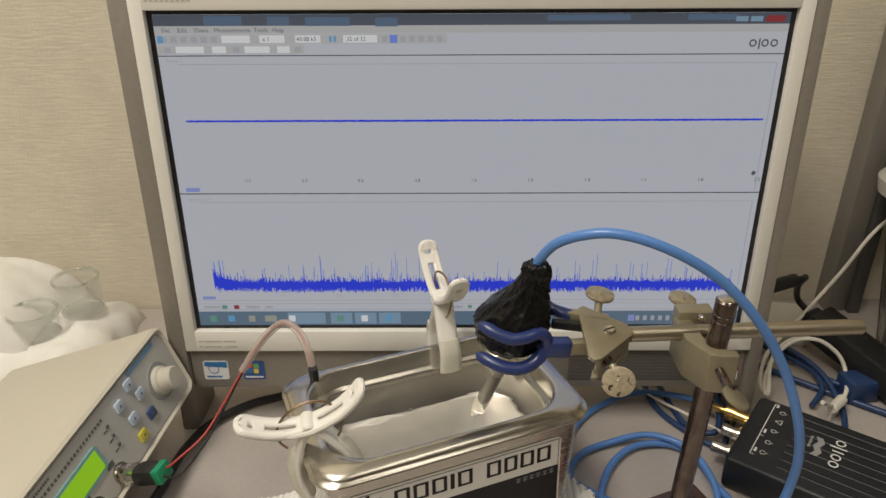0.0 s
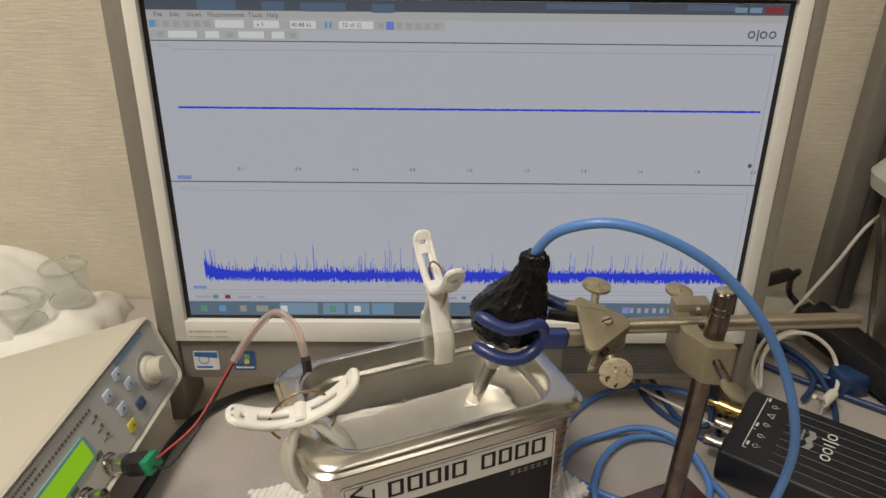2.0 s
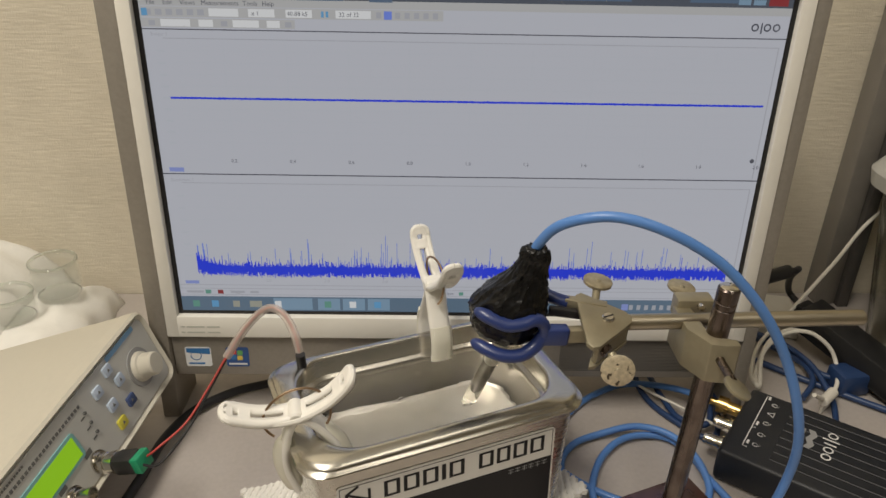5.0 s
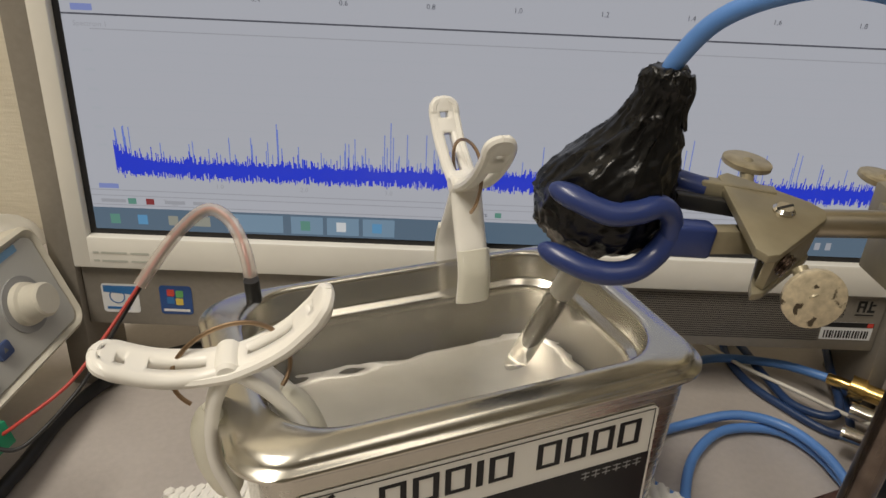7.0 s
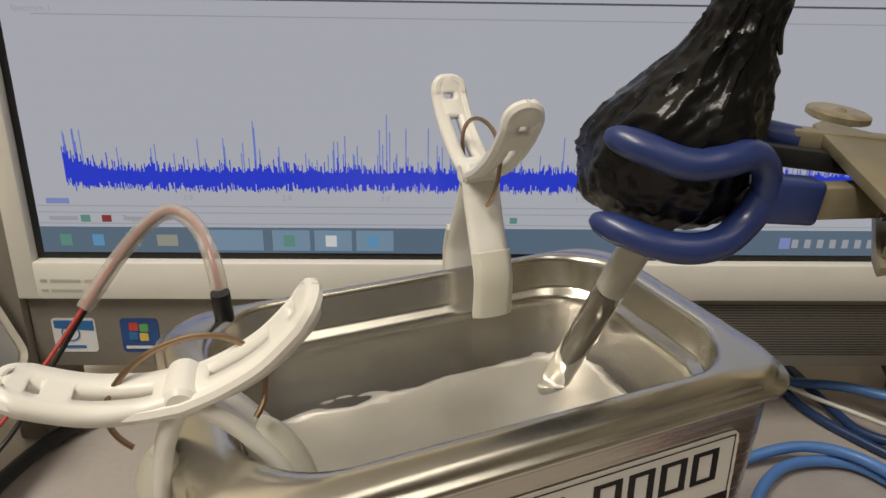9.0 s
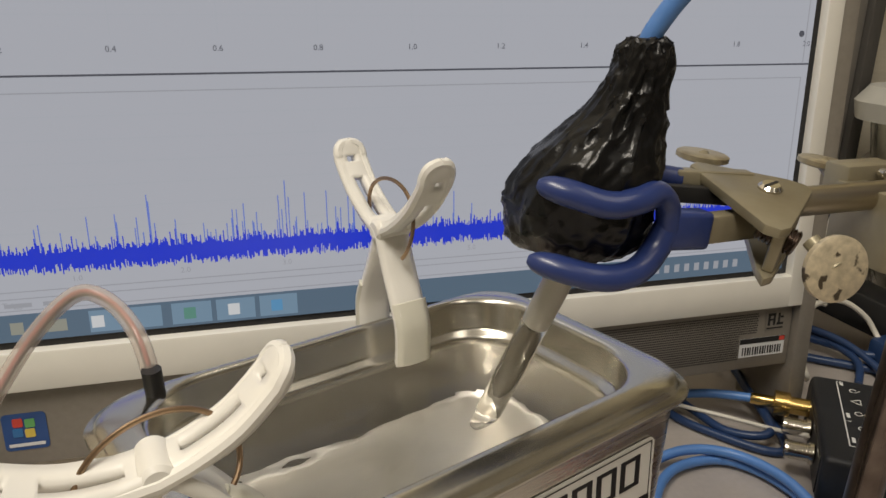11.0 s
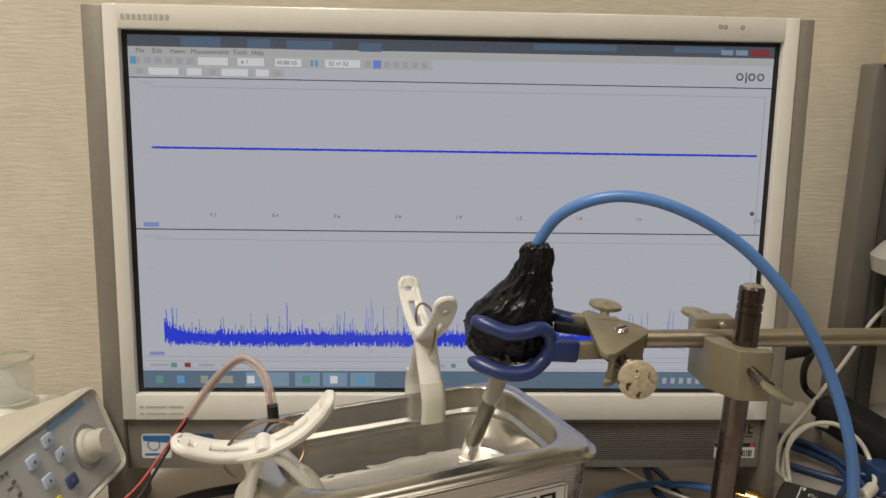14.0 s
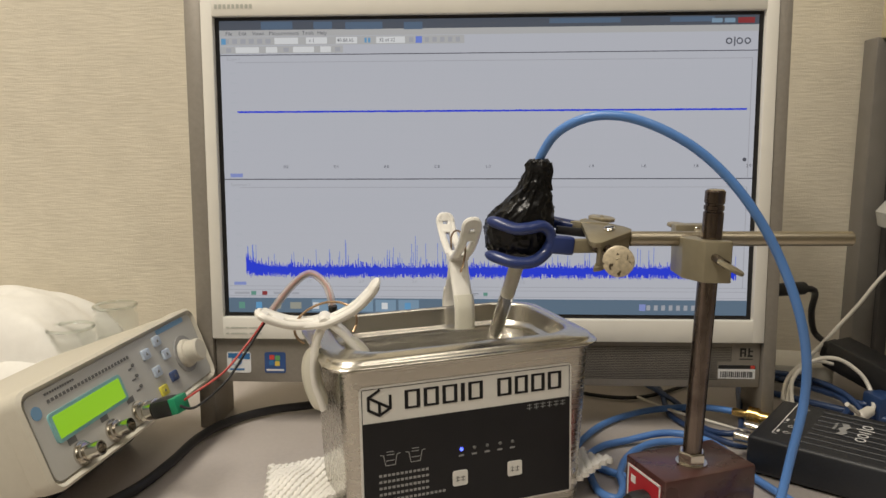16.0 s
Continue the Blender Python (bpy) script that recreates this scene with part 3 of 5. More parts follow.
for i in range(9):
    tab(-0.2195 + i * 0.0036, -0.2172 + i * 0.0036, 0.3535, 0.3568, 0.0003, b, PB)
part("bezel_print", b, "bezelprint", pc, "faint grey marks on the bezel")
b = bmesh.new()
for x in (0.177, 0.1805, 0.192):
    ring(x, 0.3565, 0.0014, 0.0005, 0.0003, PB, b, n=10)
part("bezel_print", b, "silver", pc)

# ---- the ultrasonic cleaner ----
CL = pose(-0.0066, 0.4236, 0.0, 0, 0, 21)
cleaner = thing("ultrasonic_cleaner", "stainless steel ultrasonic cleaner with a black front panel, filled with water", "ultrasonic cleaner", CL)
NR = 8
part("body", rings_body([(rounded(0.0795, 0.0475, 0.010, NR, 0.001), 0.004), (rounded(0.0805, 0.0485, 0.011, NR, 0.001), 0.006), (rounded(0.0842, 0.0520, 0.012, NR, 0.001), 0.100), (rounded(0.0847, 0.0525, 0.012, NR, 0.001), 0.1168)], cap_hi=False), "steel", cleaner, "brushed steel body")
# pressed rim and tank in one sheet: rolled lip, bead, sloping flange, crest, inner wall, ledge
rim = rings_body([
    (rounded(0.0868, 0.0525, 0.016, NR), 0.1160), (rounded(0.0915, 0.0555, 0.018, NR), 0.1150), (rounded(0.0927, 0.0566, 0.0185, NR), 0.1158), (rounded(0.0928, 0.0567, 0.0185, NR), 0.1170), (rounded(0.0918, 0.0558, 0.018, NR), 0.1180),
    (rounded(0.0904, 0.0545, 0.018, NR), 0.1184), (rounded(0.0898, 0.0539, 0.018, NR), 0.1196), (rounded(0.0890, 0.0532, 0.0182, NR), 0.1208), (rounded(0.0870, 0.0518, 0.019, NR), 0.1218), (rounded(0.0820, 0.0485, 0.023, NR), 0.1234),
    (rounded(0.0795, 0.0468, 0.0255, NR), 0.1240), (rounded(0.0780, 0.0456, 0.0265, NR), 0.1234), (rounded(0.0773, 0.0450, 0.0265, NR), 0.1215), (rounded(0.0770, 0.0447, 0.0265, NR), 0.1112), (rounded(0.0764, 0.0441, 0.0262, NR), 0.1098),
    (rounded(0.0740, 0.0417, 0.0245, NR), 0.1088), (rounded(0.0732, 0.0409, 0.0240, NR), 0.1070), (rounded(0.0730, 0.0407, 0.0240, NR), 0.1042)], cap_lo=False, cap_hi=False)
# walls and floor kept apart so the floor's brightness sits in its colour
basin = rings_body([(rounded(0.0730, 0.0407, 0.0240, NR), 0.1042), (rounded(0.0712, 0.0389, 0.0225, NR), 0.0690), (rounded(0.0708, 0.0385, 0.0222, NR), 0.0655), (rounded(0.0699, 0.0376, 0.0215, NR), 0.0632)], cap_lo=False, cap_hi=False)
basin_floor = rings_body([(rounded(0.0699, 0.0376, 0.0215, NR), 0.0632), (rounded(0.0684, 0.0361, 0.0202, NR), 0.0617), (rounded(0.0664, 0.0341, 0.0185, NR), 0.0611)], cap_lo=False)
part("basin", basin, "steel_basin_dim", cleaner, "deep steel basin under the water, its shade put into a darker colour", angle=50)
part("basin_floor", basin_floor, "steel_floor_lit", cleaner, "matt steel basin floor, coloured paler as lit from above", angle=50)
part("tank", rim, "steel_tank", cleaner, "pressed steel tank with a rolled rim", angle=50)
for fx in (-0.06, 0.06):
    for fy in (-0.034, 0.034):
        part("foot", lathe([(0.007, 0), (0.007, 0.0045)], 14, pose(fx, fy, 0)), "black", cleaner, "black rubber foot")
# front panel, in the plane of the front face (leans with the taper)
FP = pose(0, -0.0520, 0.100, 90 - 2.1, 0, 0) @ pose(0, -0.100, 0.0006)
panel = part("panel", prism(rounded(0.0712, 0.0442, 0.003, 4, cx=-0.0025, cy=0.0605), 0.0, 0.0004, FP), "panelwhite", cleaner, "control panel film with a white edge")
part("panel_field", prism([(-0.0722, 0.0176), (0.0672, 0.0176), (0.0672, 0.0820), (-0.0722, 0.0820)], 0.0004, 0.0008, FP), "panelblack", panel, "black lower field")
b = bmesh.new()
for r4 in ((-0.0722, 0.0672, 0.1030, 0.1034), (-0.0722, -0.0718, 0.0820, 0.1034), (0.0668, 0.0672, 0.0820, 0.1034)):
    tab(*r4, 0.0006, b, FP)
part("panel_edge_line", b, "panelblack", panel)


def block_frame(x, w, y0, y1):
    """One plain square frame of the dark band across the panel's top: wide sides, thin top and foot."""
    bm = bmesh.new()
    sx, sy = (0.0022, 0.0013) if w > 0.005 else (w * 0.49, (y1 - y0) * 0.49)
    loops = []
    for z in (0.00045, 0.00075):
        for dx, dy in ((0, 0), (sx, sy)):
            loops.append([bm.verts.new(FP @ Vector((px, py, z))) for px, py in ((x + dx, y0 + dy), (x + w - dx, y0 + dy), (x + w - dx, y1 - dy), (x + dx, y1 - dy))])
    for a, c in ((2, 3), (0, 1), (0, 2), (1, 3)):
        for k in range(4):
            bm.faces.new((loops[a][k], loops[a][(k + 1) % 4], loops[c][(k + 1) % 4], loops[c][k]))
    return bm


x = -0.0455
for w in (0.0098, 0.0098, 0.0098, 0.0026, 0.0098, -0.0052, 0.0098, 0.0092, 0.0096, 0.0098):
    if w > 0:
        part("panel_mark", block_frame(x, w, 0.0885, 0.1002), "panelblack", panel, "plain black frame on the white band", smooth=False)
    x += abs(w) + 0.00235
b = bmesh.new()
hexp = [(-0.0613 + 0.0078 * math.cos(radians(90 + 60 * i)), 0.0943 + 0.0078 * math.sin(radians(90 + 60 * i))) for i in range(7)]


def stroke(p, q, w, lift, m, bm):
    p, q = Vector((*p, 0)), Vector((*q, 0))
    d = (q - p).normalized()
    nrm = Vector((-d.y, d.x, 0)) * w / 2
    e = d * w * 0.3
    return prism([tuple((p - e + nrm).xy), tuple((p - e - nrm).xy), tuple((q + e - nrm).xy), tuple((q + e + nrm).xy)], lift - 0.0001, lift, m, bm)


for i in (0, 1, 2, 3, 4):
    stroke(hexp[i], hexp[i + 1], 0.0017, 0.00075, FP, b)
stroke((-0.0613, 0.0943), hexp[4], 0.0017, 0.0008, FP, b)
stroke((-0.0613, 0.0943), hexp[3], 0.0017, 0.0008, FP, b)
stroke((-0.0613, 0.0943), hexp[1], 0.0017, 0.0008, FP, b)
part("panel_mark", b, "panelblack", panel, "black hexagon mark")
b = bmesh.new()
for i in range(6):
    x = 0.0362 + i * 0.0048
    for r4 in ((0, 0.0036, 0.0012, 0.0016), (0, 0.0036, 0.0032, 0.0036), (0.0016, 0.0020, 0, 0.004)):
        tab(x + r4[0], x + r4[1], 0.0765 + r4[2], 0.0765 + r4[3], 0.0010, b, FP)
for row in range(5):
    n = 12 if row < 4 else 16
    for i in range(n):
        tab(-0.0628 + i * 0.0027, -0.0628 + i * 0.0027 + 0.0019, 0.0475 - row * 0.0040, 0.0475 - row * 0.0040 + 0.0016, 0.0010, b, FP)
for cx in (-0.0555, -0.0395):
    for p, q in (((cx - 0.0062, 0.0615), (cx - 0.0042, 0.0610)), ((cx - 0.0042, 0.0610), (cx - 0.003, 0.0545)), ((cx - 0.003, 0.0545), (cx + 0.003, 0.0545)), ((cx + 0.003, 0.0545), (cx + 0.0042, 0.0610)), ((cx + 0.0042, 0.0610), (cx + 0.0062, 0.0615)), ((cx - 0.0025, 0.0575), (cx + 0.0025, 0.0575)), ((cx - 0.0022, 0.0630), (cx + 0.0022, 0.0630)), ((cx - 0.0022, 0.0612), (cx + 0.0022, 0.0612))):
        stroke(p, q, 0.0005, 0.0010, FP, b)
for i in range(5):
    tab(-0.0112 + i * 0.0088, -0.0078 + i * 0.0088, 0.0528, 0.0540, 0.0010, b, FP)
tagged(part("panel_print", b, "panelgrey", panel, "small grey print and two cup signs"), kind="stuff")
for i in range(5):
    part("indicator", lathe([(0.0011, 0), (0.0011, 0.0012), (0.0006, 0.0016)], 12, FP @ pose(-0.0094 + i * 0.0088, 0.0575, 0.0002)), "led" if i == 0 else "greyprint", panel, "lit blue indicator" if i == 0 else "unlit indicator")
for cx, cy in ((-0.0105, 0.0388), (0.0272, 0.0392)):
    btn = part("button", prism(rounded(0.0050, 0.0050, 0.0014, 4, cx=cx, cy=cy), 0.0006, 0.0014, FP), "panelwhite", panel, "white square touch button")
    b = bmesh.new()
    for i, dx in enumerate((-0.0032, 0.0004)):
        for r4 in ((0, 0.0026, 0.0004, 0.0008), (0, 0.0026, -0.0016, -0.0012), (0.0011, 0.0015, -0.002, 0.0016)):
            tab(cx + dx + r4[0], cx + dx + r4[1], cy + r4[2], cy + r4[3], 0.0016, b, FP)
    part("button_print", b, "greyprint", btn)

WZ = 0.1050
wt = bmesh.new()
N = 90
grid = [[None] * N for _ in range(N)]
for i in range(N):
    for j in range(N):
        a, c = (i / (N - 1)) * 2 - 1, (j / (N - 1)) * 2 - 1
        # square grid squeezed into the rounded outline
        hx, hy, r = 0.0729, 0.0406, 0.024
        x, y = a * hx, c * hy
        ox, oy = max(0, abs(x) - (hx - r)), max(0, abs(y) - (hy - r))
        d = math.hypot(ox, oy)
        if d > 0 and ox > 0 and oy > 0:
            k = max(ox, oy) / d
            x, y = math.copysign(hx - r + ox * k, x), math.copysign(hy - r + oy * k, y)
        z = 0.00040 * noise.noise(Vector((x * 60, y * 110, 1.3))) + 0.00026 * noise.noise(Vector((x * 150, y * 210, 7.1))) + 0.00011 * noise.noise(Vector((x * 300, y * 400, 2.7)))
        grid[i][j] = wt.verts.new((x, y, z))
for i in range(N - 1):
    for j in range(N - 1):
        wt.faces.new((grid[i][j], grid[i + 1][j], grid[i + 1][j + 1], grid[i][j + 1]))
water = part("water", wt, "water", None, angle=80)
water.matrix_basis = CL @ pose(0, 0, WZ)
water.visible_shadow = False
tagged(water, "clear rippled water filling the steel tank", "water", kind="stuff")


# ---- white spring clips on the tank's rim ----
def ribbon(profile, w_of, holes, name, material, parent, m, thick=0.0034, step=12):
    """A curved strip: profile in (s, u), width along the third axis; holes are (from, to, half width) in 0..1 of its length."""
    p = spline([(s, 0, u) for s, u in profile], step)
    cols = (-1.0, -0.62, -0.3, 0.3, 0.62, 1.0)
    b = bmesh.new()
    rows = []
    k = len(p)
    for i, c in enumerate(p):
        w = w_of(i / (k - 1)) / 2
        d = (p[min(i + 1, k - 1)] - p[max(i - 1, 0)]).normalized()
        nrm = Vector((-d.z, 0, d.x))
        rows.append([b.verts.new(c + Vector((0, x * w, 0)) + nrm * 0.0012 * (abs(x) ** 3)) for x in cols])
    for i in range(k - 1):
        for j in range(5):
            f = (i + 0.5) / (k - 1)
            if any(a <= f <= e and abs(cols[j] + cols[j + 1]) / 2 < hw for a, e, hw in holes):
                continue
            b.faces.new((rows[i][j], rows[i][j + 1], rows[i + 1][j + 1], rows[i + 1][j]))
    bmesh.ops.transform(b, matrix=m, verts=b.verts)
    ob = part(name, b, material, parent, angle=60)
    so = ob.modifiers.new("thickness", "SOLIDIFY")
    so.thickness, so.offset = thick, 0
    return ob


def handle_width(f, wide):
    w = wide + (0.0134 - wide) * min(1, max(0, (f - 0.25) / 0.15))
    return w * math.sqrt(max(0.03, 1 - (1 - f / 0.085) ** 2)) if f < 0.085 else w


def spring_clip(m, handle, jaw, ring_r, ring_u, a0, a1, label, sleeve=0.0036, wide=0.0128, near=(1.0, 1.0), squash=1.0):
    clip = thing("spring_clip", label, "clip", m, group="clips on the tank")
    for sx in (1, -1):
        grip = [(s * near[0], u * near[1]) for s, u in handle] if sx < 0 else handle
        prof = [(sx * s, u) for s, u in grip] + [(-sx * s, u) for s, u in jaw]
        arm = ribbon(prof, lambda f: handle_width(f, wide), ((0.075, 0.105, 0.25), (0.17, 0.33, 0.25)), "arm", "clip", clip, Matrix.Translation((0, sx * 0.0006, 0)), 0.0040)
        js = [(-sx * (s + 0.0004), u) for s, u in jaw[2:]]
        if sleeve > 0.005:
            fat = sweep(spline([(a, 0, c) for a, c in [(-sx * jaw[1][0], jaw[1][1])] + js], 10), lambda f: sleeve * 0.58 * math.sqrt(max(0.25, 1 - abs(2 * f - 1) ** 5)), 18)
            part("jaw_sleeve", fat, "sleeve", arm, "thick cream rubber sleeve")
        else:
            ribbon(js, lambda f: 0.0142, (), "jaw_sleeve", "sleeve", arm, Matrix.Identity(4), sleeve)
        # side flanges that stiffen the handle
        for e in (-1, 1):
            g0, g1 = Vector(grip[0]), Vector(grip[1])
            hs = [(g0, 0.0), (g0 * 0.95 + g1 * 0.05, 0.18), (g0 * 0.86 + g1 * 0.14, 0.29), (g0 * 0.70 + g1 * 0.30, 0.38), (g0 * 0.40 + g1 * 0.60, 0.42)] + [(Vector(g), 0.42) for g in grip[1:]]
            path = spline([(sx * g.x, e * wide * k, g.y - 0.0002) for g, k in hs], 6)
            part("handle_edge", sweep(path, 0.0021, 8), "clip", arm)
    part("pivot", rod((0, -0.0078, 0.0008), (0, 0.0078, 0.0008), 0.0044, 20, 0.0012), "clip", clip)
    arc = [Vector((ring_r * math.cos(radians(a)), 0.0012 * math.sin(radians(a * 2)) + (1 - squash) * ring_r * math.sin(radians(a)), ring_u + squash * ring_r * math.sin(radians(a)))) for a in range(a0, a1 + 1, 6)]
    part("spring_ring", sweep(arc, 0.0008, 10), "wire_brass", clip, "tarnished wire spring ring")
    return clip


spring_clip(pose(0.0015, 0.4800, 0.1600, 0, 0, 20 + 88), [(0.0350, 0.0290), (0.0315, 0.0215), (0.0230, 0.0125), (0.0110, 0.0045), (0.0, 0.0)],
            [(0.0040, -0.008), (0.0080, -0.017), (0.0125, -0.026), (0.0160, -0.035), (0.0165, -0.043), (0.0160, -0.051)], 0.0165, 0.004, -52, 232,
            "white plastic spring clip gripping the rear rim of the tank", near=(0.98, 1.14))
spring_clip(pose(-0.0800, 0.3730, 0.1390, 0, -13, 10), [(0.0375, 0.0165), (0.0310, 0.0108), (0.021, 0.0048), (0.010, 0.0014), (0.0, 0.0)],
            [(0.0065, -0.007), (0.0110, -0.015), (0.0150, -0.025), (0.0168, -0.036), (0.0162, -0.046), (0.0155, -0.054)], 0.0195, -0.002, -40, 220,
            "white plastic spring clip spread open on the tank's corner", 0.0104, 0.0165, squash=0.6)

# ---- wrapped sensor, glass tube ----
ctr = [((0.0410, 0.4000, 0.1752), 0.0090), ((0.0410, 0.4000, 0.1768), 0.0158), ((0.0408, 0.3998, 0.1820), 0.0202), ((0.0408, 0.3990, 0.1890), 0.0218), ((0.0412, 0.3975, 0.1965), 0.0215), ((0.0432, 0.3950, 0.2050), 0.0186),
       ((0.0460, 0.3930, 0.2120), 0.0147), ((0.0486, 0.3912, 0.2190), 0.0108), ((0.0502, 0.3898, 0.2250), 0.0086), ((0.0512, 0.3888, 0.2310), 0.0075), ((0.0517, 0.3882, 0.2355), 0.0070), ((0.0518, 0.3880, 0.2378), 0.0050)]
sp = spline([c for c, r in ctr], 9)
rr = spline([(r, 0, 0) for c, r in ctr], 9)
b = bmesh.new()
NB = 112
rows = []
for i, (c, r) in enumerate(zip(sp, rr)):
    h = i / (len(sp) - 1)
    row = []
    for j in range(NB):
        a = 2 * math.pi * j / NB
        ca, sa = math.cos(a), math.sin(a)
        crease = lambda k, o: (1 - abs(noise.noise(Vector((ca * k + o, sa * k - h * 1.5, h * k * 2.4 + o))))) ** 6
        fold = 0.0011 * noise.noise(Vector((ca * 2.4, sa * 2.4, h * 6.0))) + 0.0009 * crease(2.2, 4) + 0.0008 * crease(3.6, 9) + 0.0004 * crease(6.0, 1)
        q = r.x * (1 + (0.10 if h > 0.7 else 0.0) * noise.noise(Vector((ca * 1.6, sa * 1.6, h * 14)))) + (fold - 0.0007) * min(1.4, 0.4 + r.x / 0.014)
        row.append(b.verts.new(c + Vector((math.cos(a) * q, math.sin(a) * q, 0.0008 * noise.noise(Vector((math.cos(a) * 4, math.sin(a) * 4, h * 8)))))))
    rows.append(row)
for p, q in zip(rows, rows[1:]):
    for j in range(NB):
        b.faces.new((p[j], p[(j + 1) % NB], q[(j + 1) % NB], q[j]))
b.faces.new(rows[0][::-1])
b.faces.new(rows[-1])
probe = thing("wrapped_sensor", "pear-shaped sensor wrapped in wrinkled glossy black tape", "sensor")
part("tape_wrap", b, "bag", probe, angle=75)
part("tape_tail", sweep(spline([(0.0578, 0.3872, 0.2350), (0.0592, 0.3868, 0.2300), (0.0588, 0.3874, 0.2240), (0.0603, 0.3880, 0.2185)], 5), lambda f: 0.0028 - 0.0020 * f, 8, flat=0.6), "bag", probe)
gt = thing("glass_tube", "clear glass test tube dipping from the sensor into the water", "tube")
A, B = Vector((0.0422, 0.4010, 0.1760)), Vector((0.0205, 0.4290, 0.0930))
d = (B - A)
L = d.length
part("tube_wall", lathe([(0.0047, 0), (0.0047, L * 0.80), (0.0041, L * 0.90), (0.0026, L * 0.97), (0.0006, L)], 28, axis_to(A, B)), "smokeglass", gt, "clear glass wall and liquid")
part("tube_filling", lathe([(0.0020, L * 0.37), (0.0027, L * 0.40), (0.0027, L * 0.66), (0.0012, L * 0.72)], 16, axis_to(A, B)), "tubecore", gt, "brown-grey filling inside the tube")
# white core that paints the bright highlight of the clear upper glass
part("tube_highlight", lathe([(0.0041, 0), (0.0041, L * 0.31), (0.0028, L * 0.36)], 20, axis_to(A, B)), "clip", gt, "pale core inside the top, drawn for the glass highlight")

# ---- clamp, rods, boss head and magnetic stand ----
clamp = thing("laboratory_clamp", "three-finger laboratory clamp with blue coated prongs and thumbscrews", "clamp")
FINGER = lambda f: 0.0039 * math.sqrt(max(0.10, 1 - (1 - min(1, f / 0.16)) ** 2))
for pts in ([(0.0205, 0.3835, 0.2010), (0.0280, 0.3790, 0.1990), (0.0375, 0.3755, 0.1962), (0.0460, 0.3755, 0.1968), (0.0535, 0.3785, 0.1975), (0.0585, 0.3805, 0.1935), (0.0598, 0.3810, 0.1870)],
            [(0.0195, 0.3850, 0.1795), (0.0270, 0.3800, 0.1777), (0.0350, 0.3765, 0.1758), (0.0430, 0.3760, 0.1752), (0.0500, 0.3775, 0.1765), (0.0560, 0.3800, 0.1808), (0.0598, 0.3810, 0.1870)]):
    part("prong", sweep(spline(pts, 8), FINGER, 16, flat=0.88), "blueprong", clamp, "dark blue vinyl coated prong")
part("prong_root", box(-0.0025, 0.0135, -0.0038, 0.0038, -0.0056, 0.0056, 0.0016, 3, m=pose(0.0600, 0.3812, 0.1860, 0, 6, 8)), "blueprong", clamp)
for pts in ([(0.0420, 0.4235, 0.1960), (0.0500, 0.4225, 0.1962), (0.0590, 0.4160, 0.1965), (0.0660, 0.4060, 0.1960), (0.0760, 0.4015, 0.1945)],):
    part("prong", sweep(spline(pts, 7), 0.0038, 14), "blueprong", clamp, "dark blue vinyl coated prong")
part("jaw_arm", box(0.0, 0.022, -0.0030, 0.0030, -0.0042, 0.0042, 0.0008, m=pose(0.0725, 0.3832, 0.1846, 0, 0, 4)), "castmetal", clamp)
part("jaw_arm", box(0.0, 0.024, -0.0030, 0.0030, -0.0036, 0.0036, 0.0008, m=pose(0.0740, 0.4018, 0.1945, 0, 2, -14)), "castmetal", clamp)
part("jaw_gap", box(0.0, 0.026, -0.0022, 0.0022, -0.0026, 0.0026, 0.0008, m=pose(0.0640, 0.3955, 0.1930, 0, 6, -4)), "black", clamp, "black inner jaw")
PM = pose(0, 0.385, 0.1945, 13.5, 0, 0) @ pose(0, -0.385, 0)     # the plates lean towards the front
plate = [(0.0800, 0.4035), (0.0838, 0.4055), (0.1062, 0.3905), (0.1095, 0.3862), (0.1085, 0.3818), (0.0872, 0.3640), (0.0832, 0.3632), (0.0805, 0.3665)]
part("clamp_plate", prism(plate, -0.0032, 0.0, PM, bevel=0.0006), "castmetal", clamp, "bent triangular cast metal plate")
part("clamp_plate", prism(plate[2:7] + [(0.0850, 0.3690), (0.0960, 0.3900)], -0.0190, -0.0160, PM, bevel=0.0006), "castmetal", clamp)
part("clamp_cheek", prism([(0.1055, 0.3900), (0.1088, 0.3860), (0.1078, 0.3822), (0.0872, 0.3648), (0.0852, 0.3672), (0.1030, 0.3850)], -0.0159, -0.0033, PM, bevel=0.0005), "castmetal", clamp)
sc = part("pivot_screw", lathe([(0.0036, 0), (0.0036, 0.0008), (0.0026, 0.0018)], 20, PM @ pose(0.0956, 0.3850, -0.0001)), "chrome", clamp, "slotted screw head")
part("screw_slot", box(-0.0030, 0.0030, -0.0004, 0.0004, 0.0015, 0.0020, m=PM @ pose(0.0956, 0.3850, -0.0001, 0, 0, 20)), "black", sc)
th = bmesh.new()
for i in range(9):
    lathe([(0.0034, i * 0.0012), (0.0040, i * 0.0012 + 0.0006), (0.0034, i * 0.0012 + 0.0012)], 16, axis_to((0.0860, 0.3755, 0.1868), (0.0980, 0.3640, 0.1800)), th)
part("screw_thread", th, "darkrod", clamp, "dark threaded screw")


def thumbscrew(parent, a, b, facing, r, head="thumbplain"):
    """A flat round head on a threaded stem from a to b."""
    t = part("thumbscrew", rod(a, b, 0.0024, 14), "castmetal", parent, "threaded stem with a flat round head")
    rotm = Vector(facing).to_track_quat("Z", "Y").to_matrix().to_4x4()
    part("screw_head", lathe([(r * 0.9, -0.0013), (r, -0.0008), (r, 0.0008), (r * 0.9, 0.0013)], 30, Matrix.Translation(b) @ rotm), head, t, "pitted round screw head" if head == "thumb" else "tarnished round screw head")
    return t


